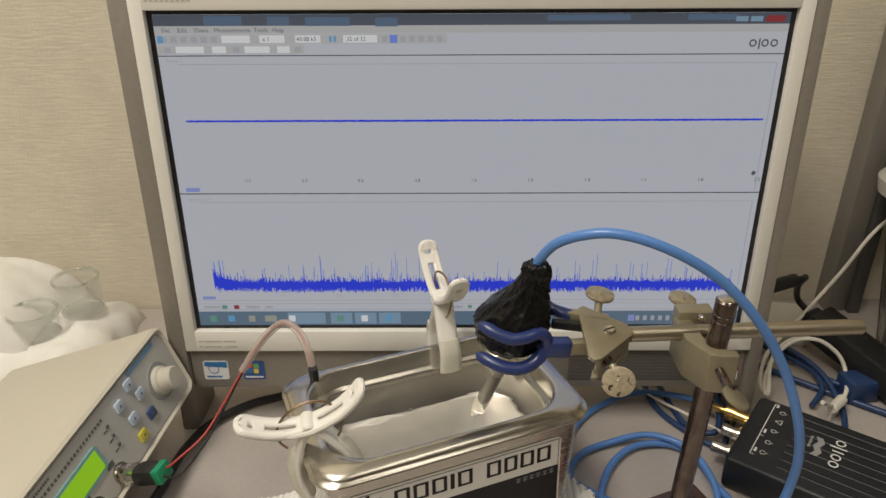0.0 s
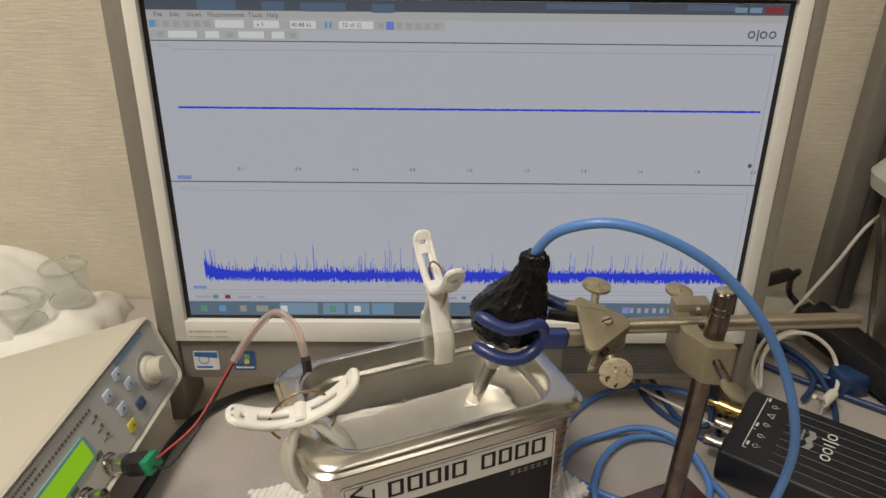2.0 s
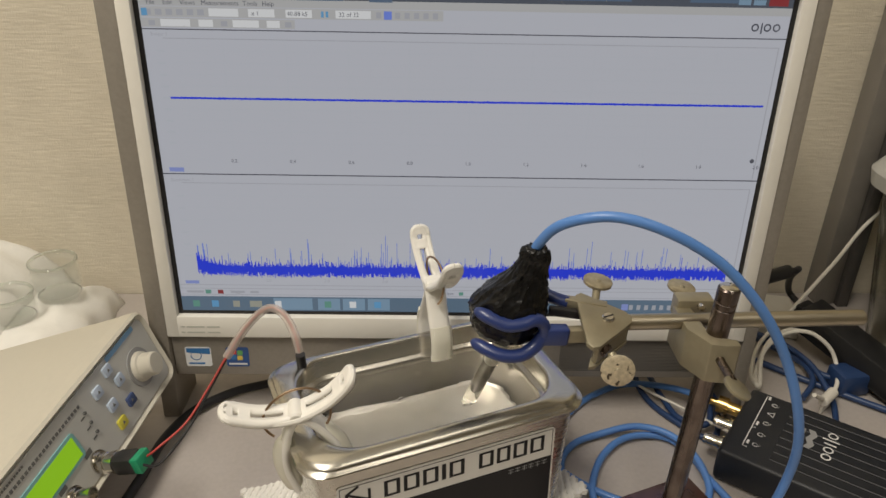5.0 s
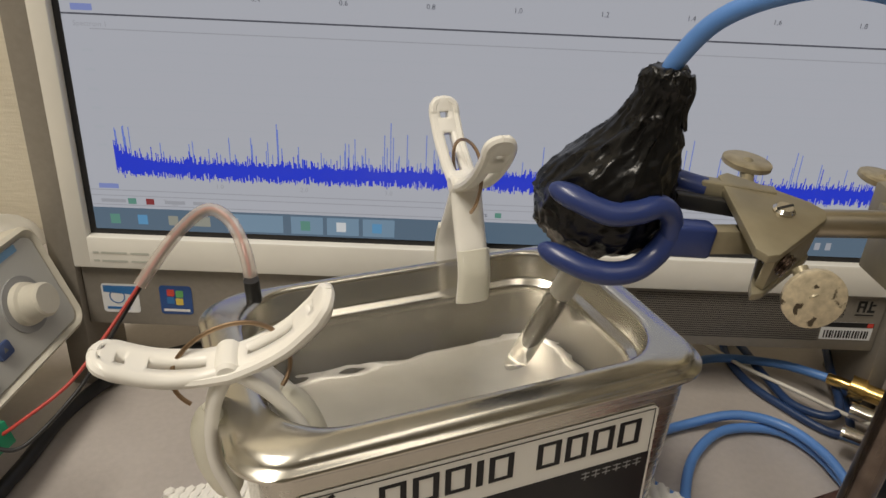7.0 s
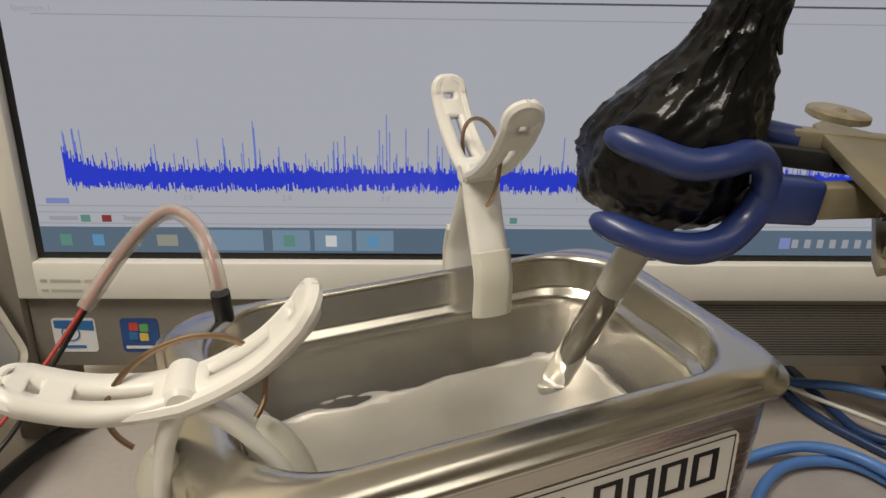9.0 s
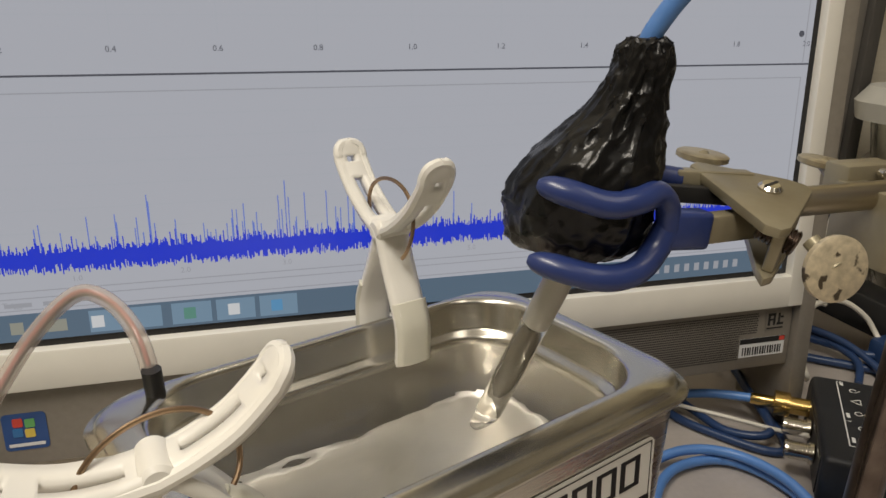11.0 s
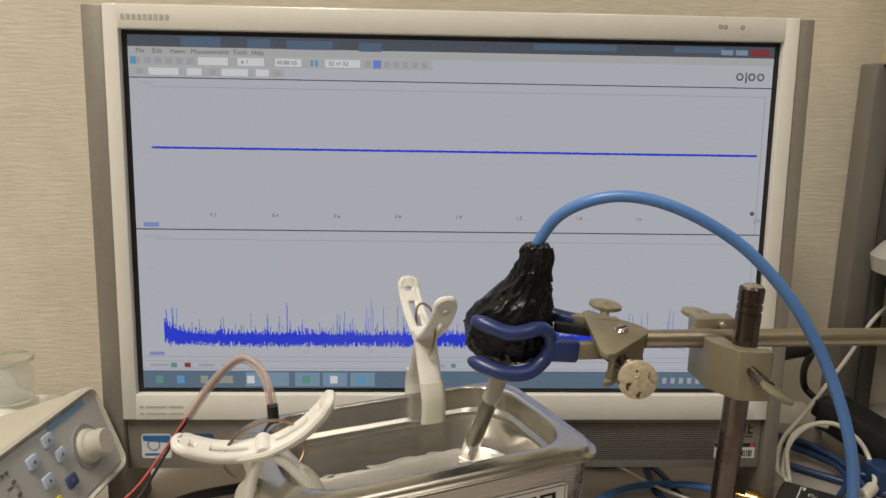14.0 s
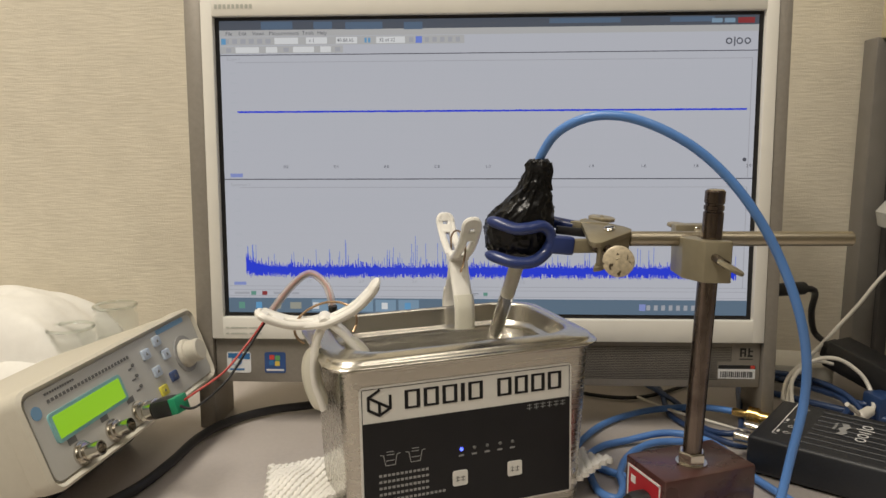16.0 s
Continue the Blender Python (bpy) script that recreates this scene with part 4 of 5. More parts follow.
thumbscrew(clamp, (0.0935, 0.3640, 0.1855), (0.0957, 0.3562, 0.1798), (-0.12, -0.95, 0.12), 0.0092, "thumb")
thumbscrew(clamp, (0.0930, 0.4060, 0.1900), (0.0975, 0.4215, 0.1968), (0.10, -0.05, 1.0), 0.0088)

hr = thing("clamp_rod", "brushed steel rod held level by the boss head", "rod")
part("bar", rod((0.1085, 0.3905, 0.1880), (0.2500, 0.3970, 0.1868), 0.0047, 24, 0.0008), "rod", hr)

stand = thing("magnetic_stand", "dark red magnetic base with an upright tarnished rod", "stand", pose(0, 0, 0))
BM = pose(0.1525, 0.3855, 0, 0, 0, 21)
part("base_block", box(-0.0345, 0.0345, -0.0215, 0.0215, 0.0, 0.0445, 0.0022, m=BM), "base", stand, "dark red enamelled base block")
lab = part("base_label", box(-0.0349, -0.0344, -0.0175, 0.0175, 0.006, 0.040, m=BM), "redlabel", stand, "red label with white border")
b = bmesh.new()
for r6 in ((-0.0352, -0.0348, -0.0175, 0.0175, 0.0385, 0.040), (-0.0352, -0.0348, -0.0175, 0.0175, 0.006, 0.0075), (-0.0352, -0.0348, -0.0175, -0.0162, 0.006, 0.040), (-0.0352, -0.0348, 0.0162, 0.0175, 0.006, 0.040), (-0.0352, -0.0348, 0.0085, 0.0135, 0.029, 0.034)):
    box(*r6, m=BM, bm=b)
part("label_print", b, "print", lab)
part("switch_knob", lathe([(0.0100, 0), (0.0100, 0.008), (0.0085, 0.0115), (0.003, 0.0118)], 28, BM @ pose(-0.0348, -0.003, 0.020, 0, -90, 0)), "black", stand, "black round switch knob")
part("nut", lathe([(0.0098, 0), (0.0098, 0.0014)], 28, pose(0.1512, 0.3795, 0.0445)), "chrome", stand, "round steel washer")
part("nut", lathe([(0.0084, 0.0014), (0.0088, 0.0022), (0.0088, 0.0078), (0.0080, 0.0088)], 6, pose(0.1512, 0.3795, 0.0445, 0, 0, 12)), "chrome", stand, "hexagonal steel nut", smooth=False)
RT, RB = Vector((0.1562, 0.3765, 0.2195)), Vector((0.1512, 0.3795, 0.046))
Lr = (RT - RB).length
part("upright_rod", lathe([(0.0059, 0), (0.0060, Lr - 0.0135), (0.0053, Lr - 0.0130), (0.0053, Lr - 0.0122), (0.0060, Lr - 0.0118), (0.0060, Lr - 0.0095), (0.0053, Lr - 0.0090), (0.0053, Lr - 0.0082), (0.0060, Lr - 0.0078), (0.0060, Lr - 0.0010), (0.0050, Lr)], 32, axis_to(RB, RT)), "darkrod", stand, "upright rod, tarnished brown with two grooves near its top")
part("rod_cap", lathe([(0.0050, 0), (0.0042, 0.0006), (0.0, 0.0008)], 24, axis_to(RT, RT + (RT - RB)), cap=False), "chrome", stand)

boss = thing("boss_head", "cast metal boss head joining the two rods", "boss head", pose(0.1545, 0.3870, 0.1775, 0, 0, 0))
bo = [(-0.0150, -0.0060), (-0.0065, -0.0215), (0.0010, -0.0232), (0.0088, -0.0232), (0.0095, -0.0225), (0.0095, -0.0170), (0.0030, -0.0168), (-0.0030, -0.0150), (-0.0052, -0.0090), (-0.0052, 0.0180), (-0.0150, 0.0185)]
part("casting", prism(bo, -0.0125, 0.0125, bevel=0.0007), "castmetal", boss, "angular cast block")
part("casting", box(-0.0135, 0.0080, 0.0150, 0.0260, 0.0040, 0.0175, 0.0010), "castmetal", boss)
part("set_screw", rod((-0.0005, 0.0145, 0.0145), (-0.0005, 0.0115, 0.0145), 0.0022, 12, 0.0004), "chrome", boss)
b = bmesh.new()
for dy, dz, h in ((-0.002, 0.001, 0.004), (0.002, 0.002, 0.005), (-0.003, -0.006, 0.003), (0.003, -0.005, 0.004)):
    box(-0.0147, -0.0143, dy - 0.0009, dy + 0.0009, dz, dz + h, bm=b)
part("cast_mark", b, "rod", boss, "raised casting marks")
w = thumbscrew(boss, (-0.0060, 0.0240, 0.0080), (-0.0045, 0.0365, 0.0140), (0.12, -0.06, 1.0), 0.0085)
wing = part("wing_screw", rod((-0.0005, -0.0225, 0.0030), (-0.0003, -0.0400, 0.0020), 0.0025, 16), "darkrod", boss, "dark threaded screw with a flat paddle head")
rot = Vector((0.45, -0.10, 0.88)).to_track_quat("Z", "Y").to_matrix().to_4x4()
part("wing", lathe([(0.0072, -0.0012), (0.0080, -0.0007), (0.0080, 0.0007), (0.0072, 0.0012)], 28, Matrix.Translation((0.0006, -0.0450, 0.0012)) @ rot), "castmetal", wing)


# ---- cables ----
def cable(name, pts, r, material, label, step=10, n=12, radius=None):
    c = thing(name, label, "cable")
    part("jacket", sweep(spline(pts, step), radius or r, n), material, c)
    return c


blue = cable("coaxial_cable", [(0.0518, 0.3880, 0.2340), (0.0532, 0.3868, 0.2400), (0.0603, 0.3815, 0.2520), (0.0720, 0.3750, 0.2600), (0.0870, 0.3700, 0.2635), (0.1050, 0.3650, 0.2610), (0.1270, 0.3620, 0.2515), (0.1470, 0.3600, 0.2375),
                              (0.1670, 0.3580, 0.2160), (0.1850, 0.3570, 0.1880), (0.1990, 0.3560, 0.1560), (0.2080, 0.3580, 0.1250), (0.2120, 0.3640, 0.0920), (0.2060, 0.3640, 0.0520), (0.1970, 0.3560, 0.0150), (0.1950, 0.3400, 0.0060), (0.2080, 0.3200, 0.0045), (0.2350, 0.3300, 0.0045),
                              (0.2420, 0.3700, 0.0045), (0.2240, 0.4200, 0.0045), (0.2120, 0.4550, 0.0045)], 0.0028, "bluecable", "light blue coaxial cable arching from the sensor to the desk", n=16)
part("jacket", sweep(spline([(0.2120, 0.4550, 0.0045), (0.2060, 0.4830, 0.0045), (0.1900, 0.5000, 0.0045), (0.1600, 0.4980, 0.0050), (0.1360, 0.4770, 0.0050), (0.1220, 0.4480, 0.0042), (0.1190, 0.4250, 0.0034), (0.1110, 0.4100, 0.0034), (0.1000, 0.4250, 0.0034), (0.1020, 0.4700, 0.0034), (0.1160, 0.4920, 0.0040),
                             (0.1400, 0.5030, 0.0048), (0.1700, 0.5060, 0.0100), (0.1950, 0.4950, 0.0105), (0.2080, 0.4680, 0.0100), (0.2090, 0.4400, 0.0034), (0.1900, 0.4260, 0.0034), (0.1400, 0.4330, 0.0034), (0.1000, 0.4650, 0.0034), (0.0960, 0.4900, 0.0034), (0.1080, 0.5140, 0.0034), (0.1260, 0.5380, 0.0036), (0.1500, 0.5570, 0.0040), (0.1800, 0.5670, 0.0060), (0.2120, 0.5500, 0.0150), (0.2345, 0.5318, 0.0185)], 10), 0.0028, 16), "bluecable", blue)


def bnc(parent_name, label, a, b, body, ring_):
    """A coaxial plug from a (cable end) to b (socket)."""
    t = thing(parent_name, label, "connector")
    Lb = (Vector(b) - Vector(a)).length
    mm = axis_to(a, b)
    part("sleeve", lathe([(0.0020, 0), (0.0034, 0.002), (0.0034, Lb * 0.40), (0.0040, Lb * 0.42)], 20, mm), body, t)
    g_ = []
    z = Lb * 0.42
    while z < Lb * 0.66:
        g_ += [(0.0074, z), (0.0074, z + 0.0007), (0.0068, z + 0.0008), (0.0068, z + 0.0012)]
        z += 0.0012
    part("knurled_ring", lathe(g_, 28, mm), body, t)
    part("socket", lathe([(0.0052, Lb * 0.66), (0.0052, Lb), (0.0056, Lb), (0.0056, Lb * 1.0 + 0.001)], 24, mm), ring_, t)
    return t


PX = pose(0.2165, 0.4570, 0.0, 0, 0, -38)      # the oscilloscope box: x along its length, y across
bnc("cable_plug", "gold plated coaxial plug on the oscilloscope box", (0.2328, 0.5331, 0.0185), (0.2596, 0.5122, 0.0185), "gold", "gold")

scope = thing("oscilloscope_box", "flat black oscilloscope box with white print and ribbed lid", "oscilloscope", PX)
SW, SL, SH = 0.094, 0.160, 0.0300
part("case", box(0, SL, 0, SW, 0.0015, SH, 0.0035, 3), "scope", scope, "black ribbed plastic case")
for i in range(8):
    y = 0.012 + i * 0.0100
    part("rib", box(0.034, SL - 0.012, y, y + 0.0058, SH - 0.0004, SH + 0.0007, 0.0004, 1), "scope", scope)
for x, y in ((0.012, 0.012), (0.012, SW - 0.012), (SL - 0.012, 0.012), (SL - 0.012, SW - 0.012)):
    part("foot", lathe([(0.005, 0), (0.005, 0.002)], 12, pose(x, y, 0)), "black", scope)
TOP = pose(0, 0, SH + 0.0002)
b = bmesh.new()
stroke((0.0135, 0.016), (0.0135, 0.088), 0.0007, 0.0002, TOP, b)
stroke((0.0135, 0.016), (0.0165, 0.016), 0.0006, 0.0002, TOP, b)
stroke((0.0135, 0.088), (0.0165, 0.088), 0.0006, 0.0002, TOP, b)
stroke((0.0135, 0.042), (0.0165, 0.042), 0.0006, 0.0002, TOP, b)
for y in (0.022, 0.036, 0.052, 0.079):
    ring(0.0215, y, 0.0022, 0.0005, 0.0002, TOP, b, 30, 330, 14)
    stroke((0.0215, y - 0.0022), (0.0250, y + 0.0008), 0.0004, 0.0002, TOP, b)
for p, q in (((0.0190, 0.0660), (0.0240, 0.0690)), ((0.0240, 0.0690), (0.0240, 0.0630)), ((0.0240, 0.0630), (0.0190, 0.0660))):
    stroke(p, q, 0.0006, 0.0002, TOP, b)
for y in (0.020, 0.046, 0.084):
    tab(0.0150, 0.0168, y, y + 0.005, 0.0002, b, TOP)
part("lid_print", b, "print", scope, "white socket signs and ruled line")
LG = TOP @ pose(0.064, 0.071, 0.0008, 0, 0, -90)
b = bmesh.new()
h = 0.0075
for cx in (0.5, 3.0, 4.2):
    ring(cx * h, 0.5 * h, 0.5 * h, 0.16 * h, 0.0002, LG, b)
stroke((1.35 * h, -0.3 * h), (1.35 * h, 1.2 * h), 0.2 * h, 0.0002, LG, b)
stroke((2.05 * h, 0.0), (2.05 * h, 1.0 * h), 0.2 * h, 0.0002, LG, b)
part("lid_mark", b, "print", scope, "white maker's mark of plain rings and strokes")
b = bmesh.new()
for i in range(4):
    prism([(0.006 + i * 0.006, -0.0135), (0.012 + i * 0.006, -0.0110), (0.012 + i * 0.006, -0.0060), (0.006 + i * 0.006, -0.0085)] if i % 2 == 0 else [(0.006 + i * 0.006, -0.0110), (0.012 + i * 0.006, -0.0135), (0.012 + i * 0.006, -0.0085), (0.006 + i * 0.006, -0.0060)], 0.0001, 0.0002, LG, b)
for i in range(9):
    tab(0.007 + i * 0.0017, 0.0082 + i * 0.0017, -0.0170, -0.0150, 0.0002, b, LG)
part("lid_mark", b, "panelgrey", scope, "grey wave mark and small bars")
b = bmesh.new()
for i in range(14):
    tab(0.018 + i * 0.0032, 0.0202 + i * 0.0032, 0, 0.0034, 0.0003, b, TOP @ pose(SL - 0.010, 0.080, 0, 0, 0, -90))
part("lid_print", b, "print", scope, "white bars of small print near the end")
part("end_plate", box(-0.0006, 0.001, 0.005, SW - 0.005, 0.005, SH - 0.004, 0.0004, 1), "black", scope)
for y, ln in ((0.048, 0.0150), (0.023, 0.0150)):
    g_ = [(0.0045, 0), (0.0062, 0.001), (0.0062, 0.003)]
    z = 0.003
    while z < ln - 0.002:
        g_ += [(0.0050, z), (0.0050, z + 0.0006), (0.0046, z + 0.0007), (0.0046, z + 0.0011)]
        z += 0.0011
    g_ += [(0.0050, ln - 0.0015), (0.0048, ln), (0.0036, ln), (0.0036, ln - 0.004)]
    part("coaxial_socket", lathe(g_, 24, pose(-0.0005, y, 0.0170, 0, -90, 0)), "chrome", scope, "chrome coaxial socket")

cable("network_cable", [(0.140, 0.735, 0.010), (0.175, 0.650, 0.008), (0.200, 0.590, 0.006), (0.205, 0.548, 0.006), (0.212, 0.520, 0.006), (0.232, 0.510, 0.010), (0.250, 0.560, 0.012), (0.275, 0.620, 0.012), (0.320, 0.640, 0.012), (0.345, 0.610, 0.012), (0.350, 0.570, 0.010), (0.330, 0.545, 0.006)], 0.0026, "navycable", "dark navy cable coiled behind the oscilloscope box")
cable("network_cable", [(0.150, 0.735, 0.005), (0.195, 0.640, 0.004), (0.190, 0.565, 0.003), (0.205, 0.525, 0.003), (0.235, 0.500, 0.003), (0.262, 0.570, 0.004), (0.290, 0.628, 0.018), (0.330, 0.622, 0.018), (0.352, 0.585, 0.016), (0.356, 0.545, 0.006), (0.345, 0.515, 0.004)], 0.0026, "navycable", "dark navy cable looped on the desk beside the box")
cable("network_cable", [(0.262, 0.690, 0.004), (0.280, 0.640, 0.004), (0.320, 0.598, 0.004), (0.356, 0.566, 0.004), (0.392, 0.536, 0.004), (0.440, 0.500, 0.004), (0.520, 0.470, 0.004)], 0.0030, "navycable", "dark navy cable lying across the desk")
cable("network_cable", [(0.262, 0.670, 0.008), (0.300, 0.660, 0.009), (0.340, 0.610, 0.010), (0.360, 0.575, 0.010), (0.372, 0.566, 0.012)], 0.0030, "navycable", "dark navy cable ending in a blue plug")
plug = thing("network_plug", "dark blue plug at the end of a navy cable", "connector", pose(0.3770, 0.5640, 0.001, 0, 0, 8))
part("plug_body", box(-0.012, 0.018, -0.012, 0.012, 0.0, 0.022, 0.003), "navycable", plug)
cable("signal_lead", [(0.170, 0.600, 0.005), (0.190, 0.560, 0.008), (0.215, 0.530, 0.010), (0.235, 0.505, 0.012), (0.2405, 0.4910, 0.0170)], 0.0013, "whitecable", "thin grey lead running to a socket")

# white cable, tied in loops with a tag
cable("white_cable", [(0.640, 0.730, 0.190), (0.540, 0.722, 0.148), (0.460, 0.706, 0.112), (0.400, 0.664, 0.076), (0.345, 0.625, 0.044), (0.310, 0.600, 0.026), (0.292, 0.570, 0.016), (0.286, 0.548, 0.020), (0.292, 0.552, 0.016), (0.304, 0.580, 0.030), (0.325, 0.590, 0.044), (0.346, 0.588, 0.047), (0.364, 0.582, 0.036), (0.371, 0.574, 0.022), (0.364, 0.555, 0.014), (0.346, 0.536, 0.013), (0.322, 0.520, 0.030)], 0.0019, "whitecable", "thin white cable hanging in loops beside the box")
cable("white_cable", [(0.290, 0.548, 0.014), (0.294, 0.566, 0.018), (0.312, 0.590, 0.034), (0.334, 0.602, 0.040), (0.352, 0.606, 0.036)], 0.0018, "whitecable", "thin white cable tied in loops")
tg = thing("cable_tag", "white tape tag wrapped on the looped cable", "tag", pose(0.346, 0.536, 0.0150, 0, 0, 40))
part("tape", rod((-0.011, 0, 0), (0.011, 0, 0), 0.0046, 14, 0.001), "whitecable", tg)
part("flag", box(-0.009, 0.009, -0.001, 0.001, -0.014, 0.0, 0.0004), "whitecable", tg)

adp = thing("power_adapter", "long black power adapter lying on the desk", "power adapter", pose(0.3930, 0.5830, 0.012, 0, 14, -58))
part("body", box(-0.060, 0.066, -0.0165, 0.0165, 0.003, 0.030, 0.003), "black", adp)
part("end_block", box(-0.068, -0.0595, -0.010, 0.010, 0.008, 0.024, 0.002), "black", adp)
pw = cable("power_lead", [(0.3590, 0.6380, 0.0480), (0.3520, 0.6460, 0.0560), (0.3400, 0.6300, 0.0800), (0.3300, 0.6050, 0.1030), (0.3180, 0.5870, 0.1120), (0.3060, 0.5800, 0.1140), (0.2950, 0.5760, 0.1160)], 0.0030, "blackcable", "black lead from the adapter to the computer's side")
part("plug", rod((0.3080, 0.5810, 0.1145), (0.2680, 0.5600, 0.1170), 0.0058, 16, 0.001), "black", pw, "black plug in the computer's side")
wb = thing("plug_strip", "white plastic plug box lying by the wall", "plug box", pose(0.330, 0.680, 0.0, 0, 0, -12))
part("body", box(-0.055, 0.050, -0.028, 0.028, 0.0005, 0.020, 0.003), "whitecable", wb)

# ---- black mains cable, left ----
cable("mains_cable", [(-0.020, 0.640, 0.0055), (-0.080, 0.600, 0.0055), (-0.130, 0.576, 0.0055), (-0.170, 0.560, 0.0055), (-0.198, 0.535, 0.0055), (-0.213, 0.500, 0.0055), (-0.2180, 0.455, 0.0055), (-0.228, 0.410, 0.0055), (-0.256, 0.360, 0.0055), (-0.292, 0.300, 0.0055), (-0.350, 0.240, 0.0055)], 0.0038, "blackcable", "thick black mains cable curving across the desk", n=16)
cable("thin_cable", [(0.090, 0.640, 0.003), (0.130, 0.610, 0.003), (0.175, 0.605, 0.003), (0.230, 0.640, 0.003), (0.260, 0.660, 0.003)], 0.0018, "blackcable", "thin dark cable behind the computer")

# ---- signal generator ----
GT = 20.0
gen = thing("signal_generator", "cream signal generator tilted on its stand with lit green display", "signal generator", pose(-0.2094, 0.5014, 0.0505, 0, 0, -6) @ pose(0, 0, 0, 0, -GT, 0))
GU0, GU1, GD, GH = -0.1815, 0.0285, 0.146, 0.0605
part("case", box(-GD, -0.010, GU0, GU1, 0, GH, 0.004, 3), "genbody", gen, "cream metal case")
fr = rings_body([([(z, y) for y, z in rounded((GU1 - GU0) / 2 + 0.0015, GH / 2 + 0.0015, 0.009, 5, cx=(GU0 + GU1) / 2, cy=GH / 2)], x) for x in (-0.012, 0.0)] +
                [([(z, y) for y, z in rounded((GU1 - GU0) / 2 - 0.0005, GH / 2 - 0.0005, 0.008, 5, cx=(GU0 + GU1) / 2, cy=GH / 2)], 0.002), ([(z, y) for y, z in rounded((GU1 - GU0) / 2 - 0.0035, GH / 2 - 0.0035, 0.006, 5, cx=(GU0 + GU1) / 2, cy=GH / 2)], -0.0015)],
                Matrix(((0, 0, 1, 0), (0, 1, 0, 0), (1, 0, 0, 0), (0, 0, 0, 1))))
part("front_frame", fr, "genbody", gen, "rounded cream front frame")
GF = Matrix(((0, 0, 1, 0), (1, 0, 0, 0), (0, 1, 0, 0), (0, 0, 0, 1)))    # plane of the face: x along the width, y up, z out
part("front_plate", prism(rounded((GU1 - GU0) / 2 - 0.0038, GH / 2 - 0.0038, 0.006, 5, cx=(GU0 + GU1) / 2, cy=GH / 2), -0.0012, 0.0002, GF), "genface", gen, "grey front plate")
lf = part("display_frame", prism(rounded(0.0378, 0.0095, 0.003, 4, cx=-0.1275, cy=0.0328), 0.0002, 0.0012, GF), "teal", gen, "teal display frame")
lcd = part("display", prism([(-0.1620, 0.0256), (-0.0930, 0.0256), (-0.0930, 0.0400), (-0.1620, 0.0400)], 0.0012, 0.0016, GF), "lcd", lf, "lit green display")
kn = part("knob_ring", lathe([(0.0150, 0), (0.0150, 0.0010)], 36, GF @ pose(-0.0030, 0.0290, 0.0002)), "panelgrey", gen)
part("knob", lathe([(0.0116, 0.001), (0.0110, 0.004), (0.0094, 0.005), (0.0089, 0.0135), (0.0078, 0.0147)], 32, GF @ pose(-0.0030, 0.0290, 0.0002)), "genbody", gen, "cream round tuning knob")
for u, v, mm in ((-0.0345, 0.0495, "btnblue"), (-0.0530, 0.0445, "btnblue"), (-0.0290, 0.0370, "btnblue"), (-0.0480, 0.0290, "btnblue"), (-0.0300, 0.0190, "btnnavy"), (-0.0490, 0.0140, "btnyellow")):
    bt = part("button", prism(rounded(0.0048, 0.0039, 0.0014, 4, cx=u, cy=v), 0.0002, 0.0022, GF, bevel=0.0004), mm, gen, "square press button")
    part("button_mark", prism([(u - 0.0014, v - 0.0010), (u + 0.0014, v - 0.0010), (u, v + 0.0014)], 0.0022, 0.0024, GF), "greyprint", bt)
for u, v, mm in ((-0.0760, 0.0425, "greyprint"), (-0.0760, 0.0345, "greyprint"), (-0.0760, 0.0265, "greyprint")):
    part("indicator", lathe([(0.0013, 0), (0.0013, 0.0012)], 12, GF @ pose(u + 0.004, v, 0.0002)), mm, gen)
    part("indicator_print", tab(u - 0.002, u + 0.0025, v - 0.0024, v - 0.0012, 0.0004, m=GF), "greyprint", gen)
part("print_bar", tab(-0.030, 0.012, 0.0530, 0.0568, 0.0006, m=GF), "barblue", gen, "blue printed bar")
b = bmesh.new()
for i in range(24):
    tab(-0.160 + i * 0.0037, -0.1575 + i * 0.0037, 0.0480, 0.0502, 0.0006, b, GF)
for i in range(12):
    tab(-0.160 + i * 0.0024, -0.1583 + i * 0.0024, 0.0530, 0.0544, 0.0006, b, GF)
part("face_print", b, "greyprint", gen, "row of small dark print")
part("face_mark", lathe([(0.0042, 0), (0.0042, 0.0003)], 24, GF @ pose(-0.1710, 0.0460, 0.0003)), "barblue", gen, "round blue mark")
for u, v in ((-0.0850, 0.0115), (-0.1165, 0.0110), (-0.1500, 0.0105)):
    sk = part("coaxial_socket", lathe([(0.0078, 0), (0.0078, 0.0015), (0.0062, 0.0016), (0.0062, 0.004), (0.0048, 0.0042), (0.0048, 0.014), (0.0038, 0.014), (0.0038, 0.006)], 24, GF @ pose(u, v, 0.0002)), "chrome", gen, "chrome coaxial socket")
    part("socket_tag", tab(u - 0.0075, u + 0.0005, v + 0.0085, v + 0.0125, 0.0005, m=GF), "greyprint", gen)
bs = gen.matrix_basis.inverted()
foot = [bs @ Vector(p) for p in ((-0.290, 0.34, 0.004), (-0.272, 0.50, 0.004))]
part("stand", sweep([Vector((-0.030, GU0 + 0.02, 0.002)), foot[0], foot[1], Vector((-0.030, GU1 - 0.02, 0.002))], 0.0032, 10), "black", gen, "dark fold-out stand")
for y in (GU0 + 0.02, GU1 - 0.02):
    part("rear_foot", box(-GD + 0.002, -GD + 0.012, y - 0.006, y + 0.006, -0.0024, 0.001, 0.0008, 1), "black", gen)

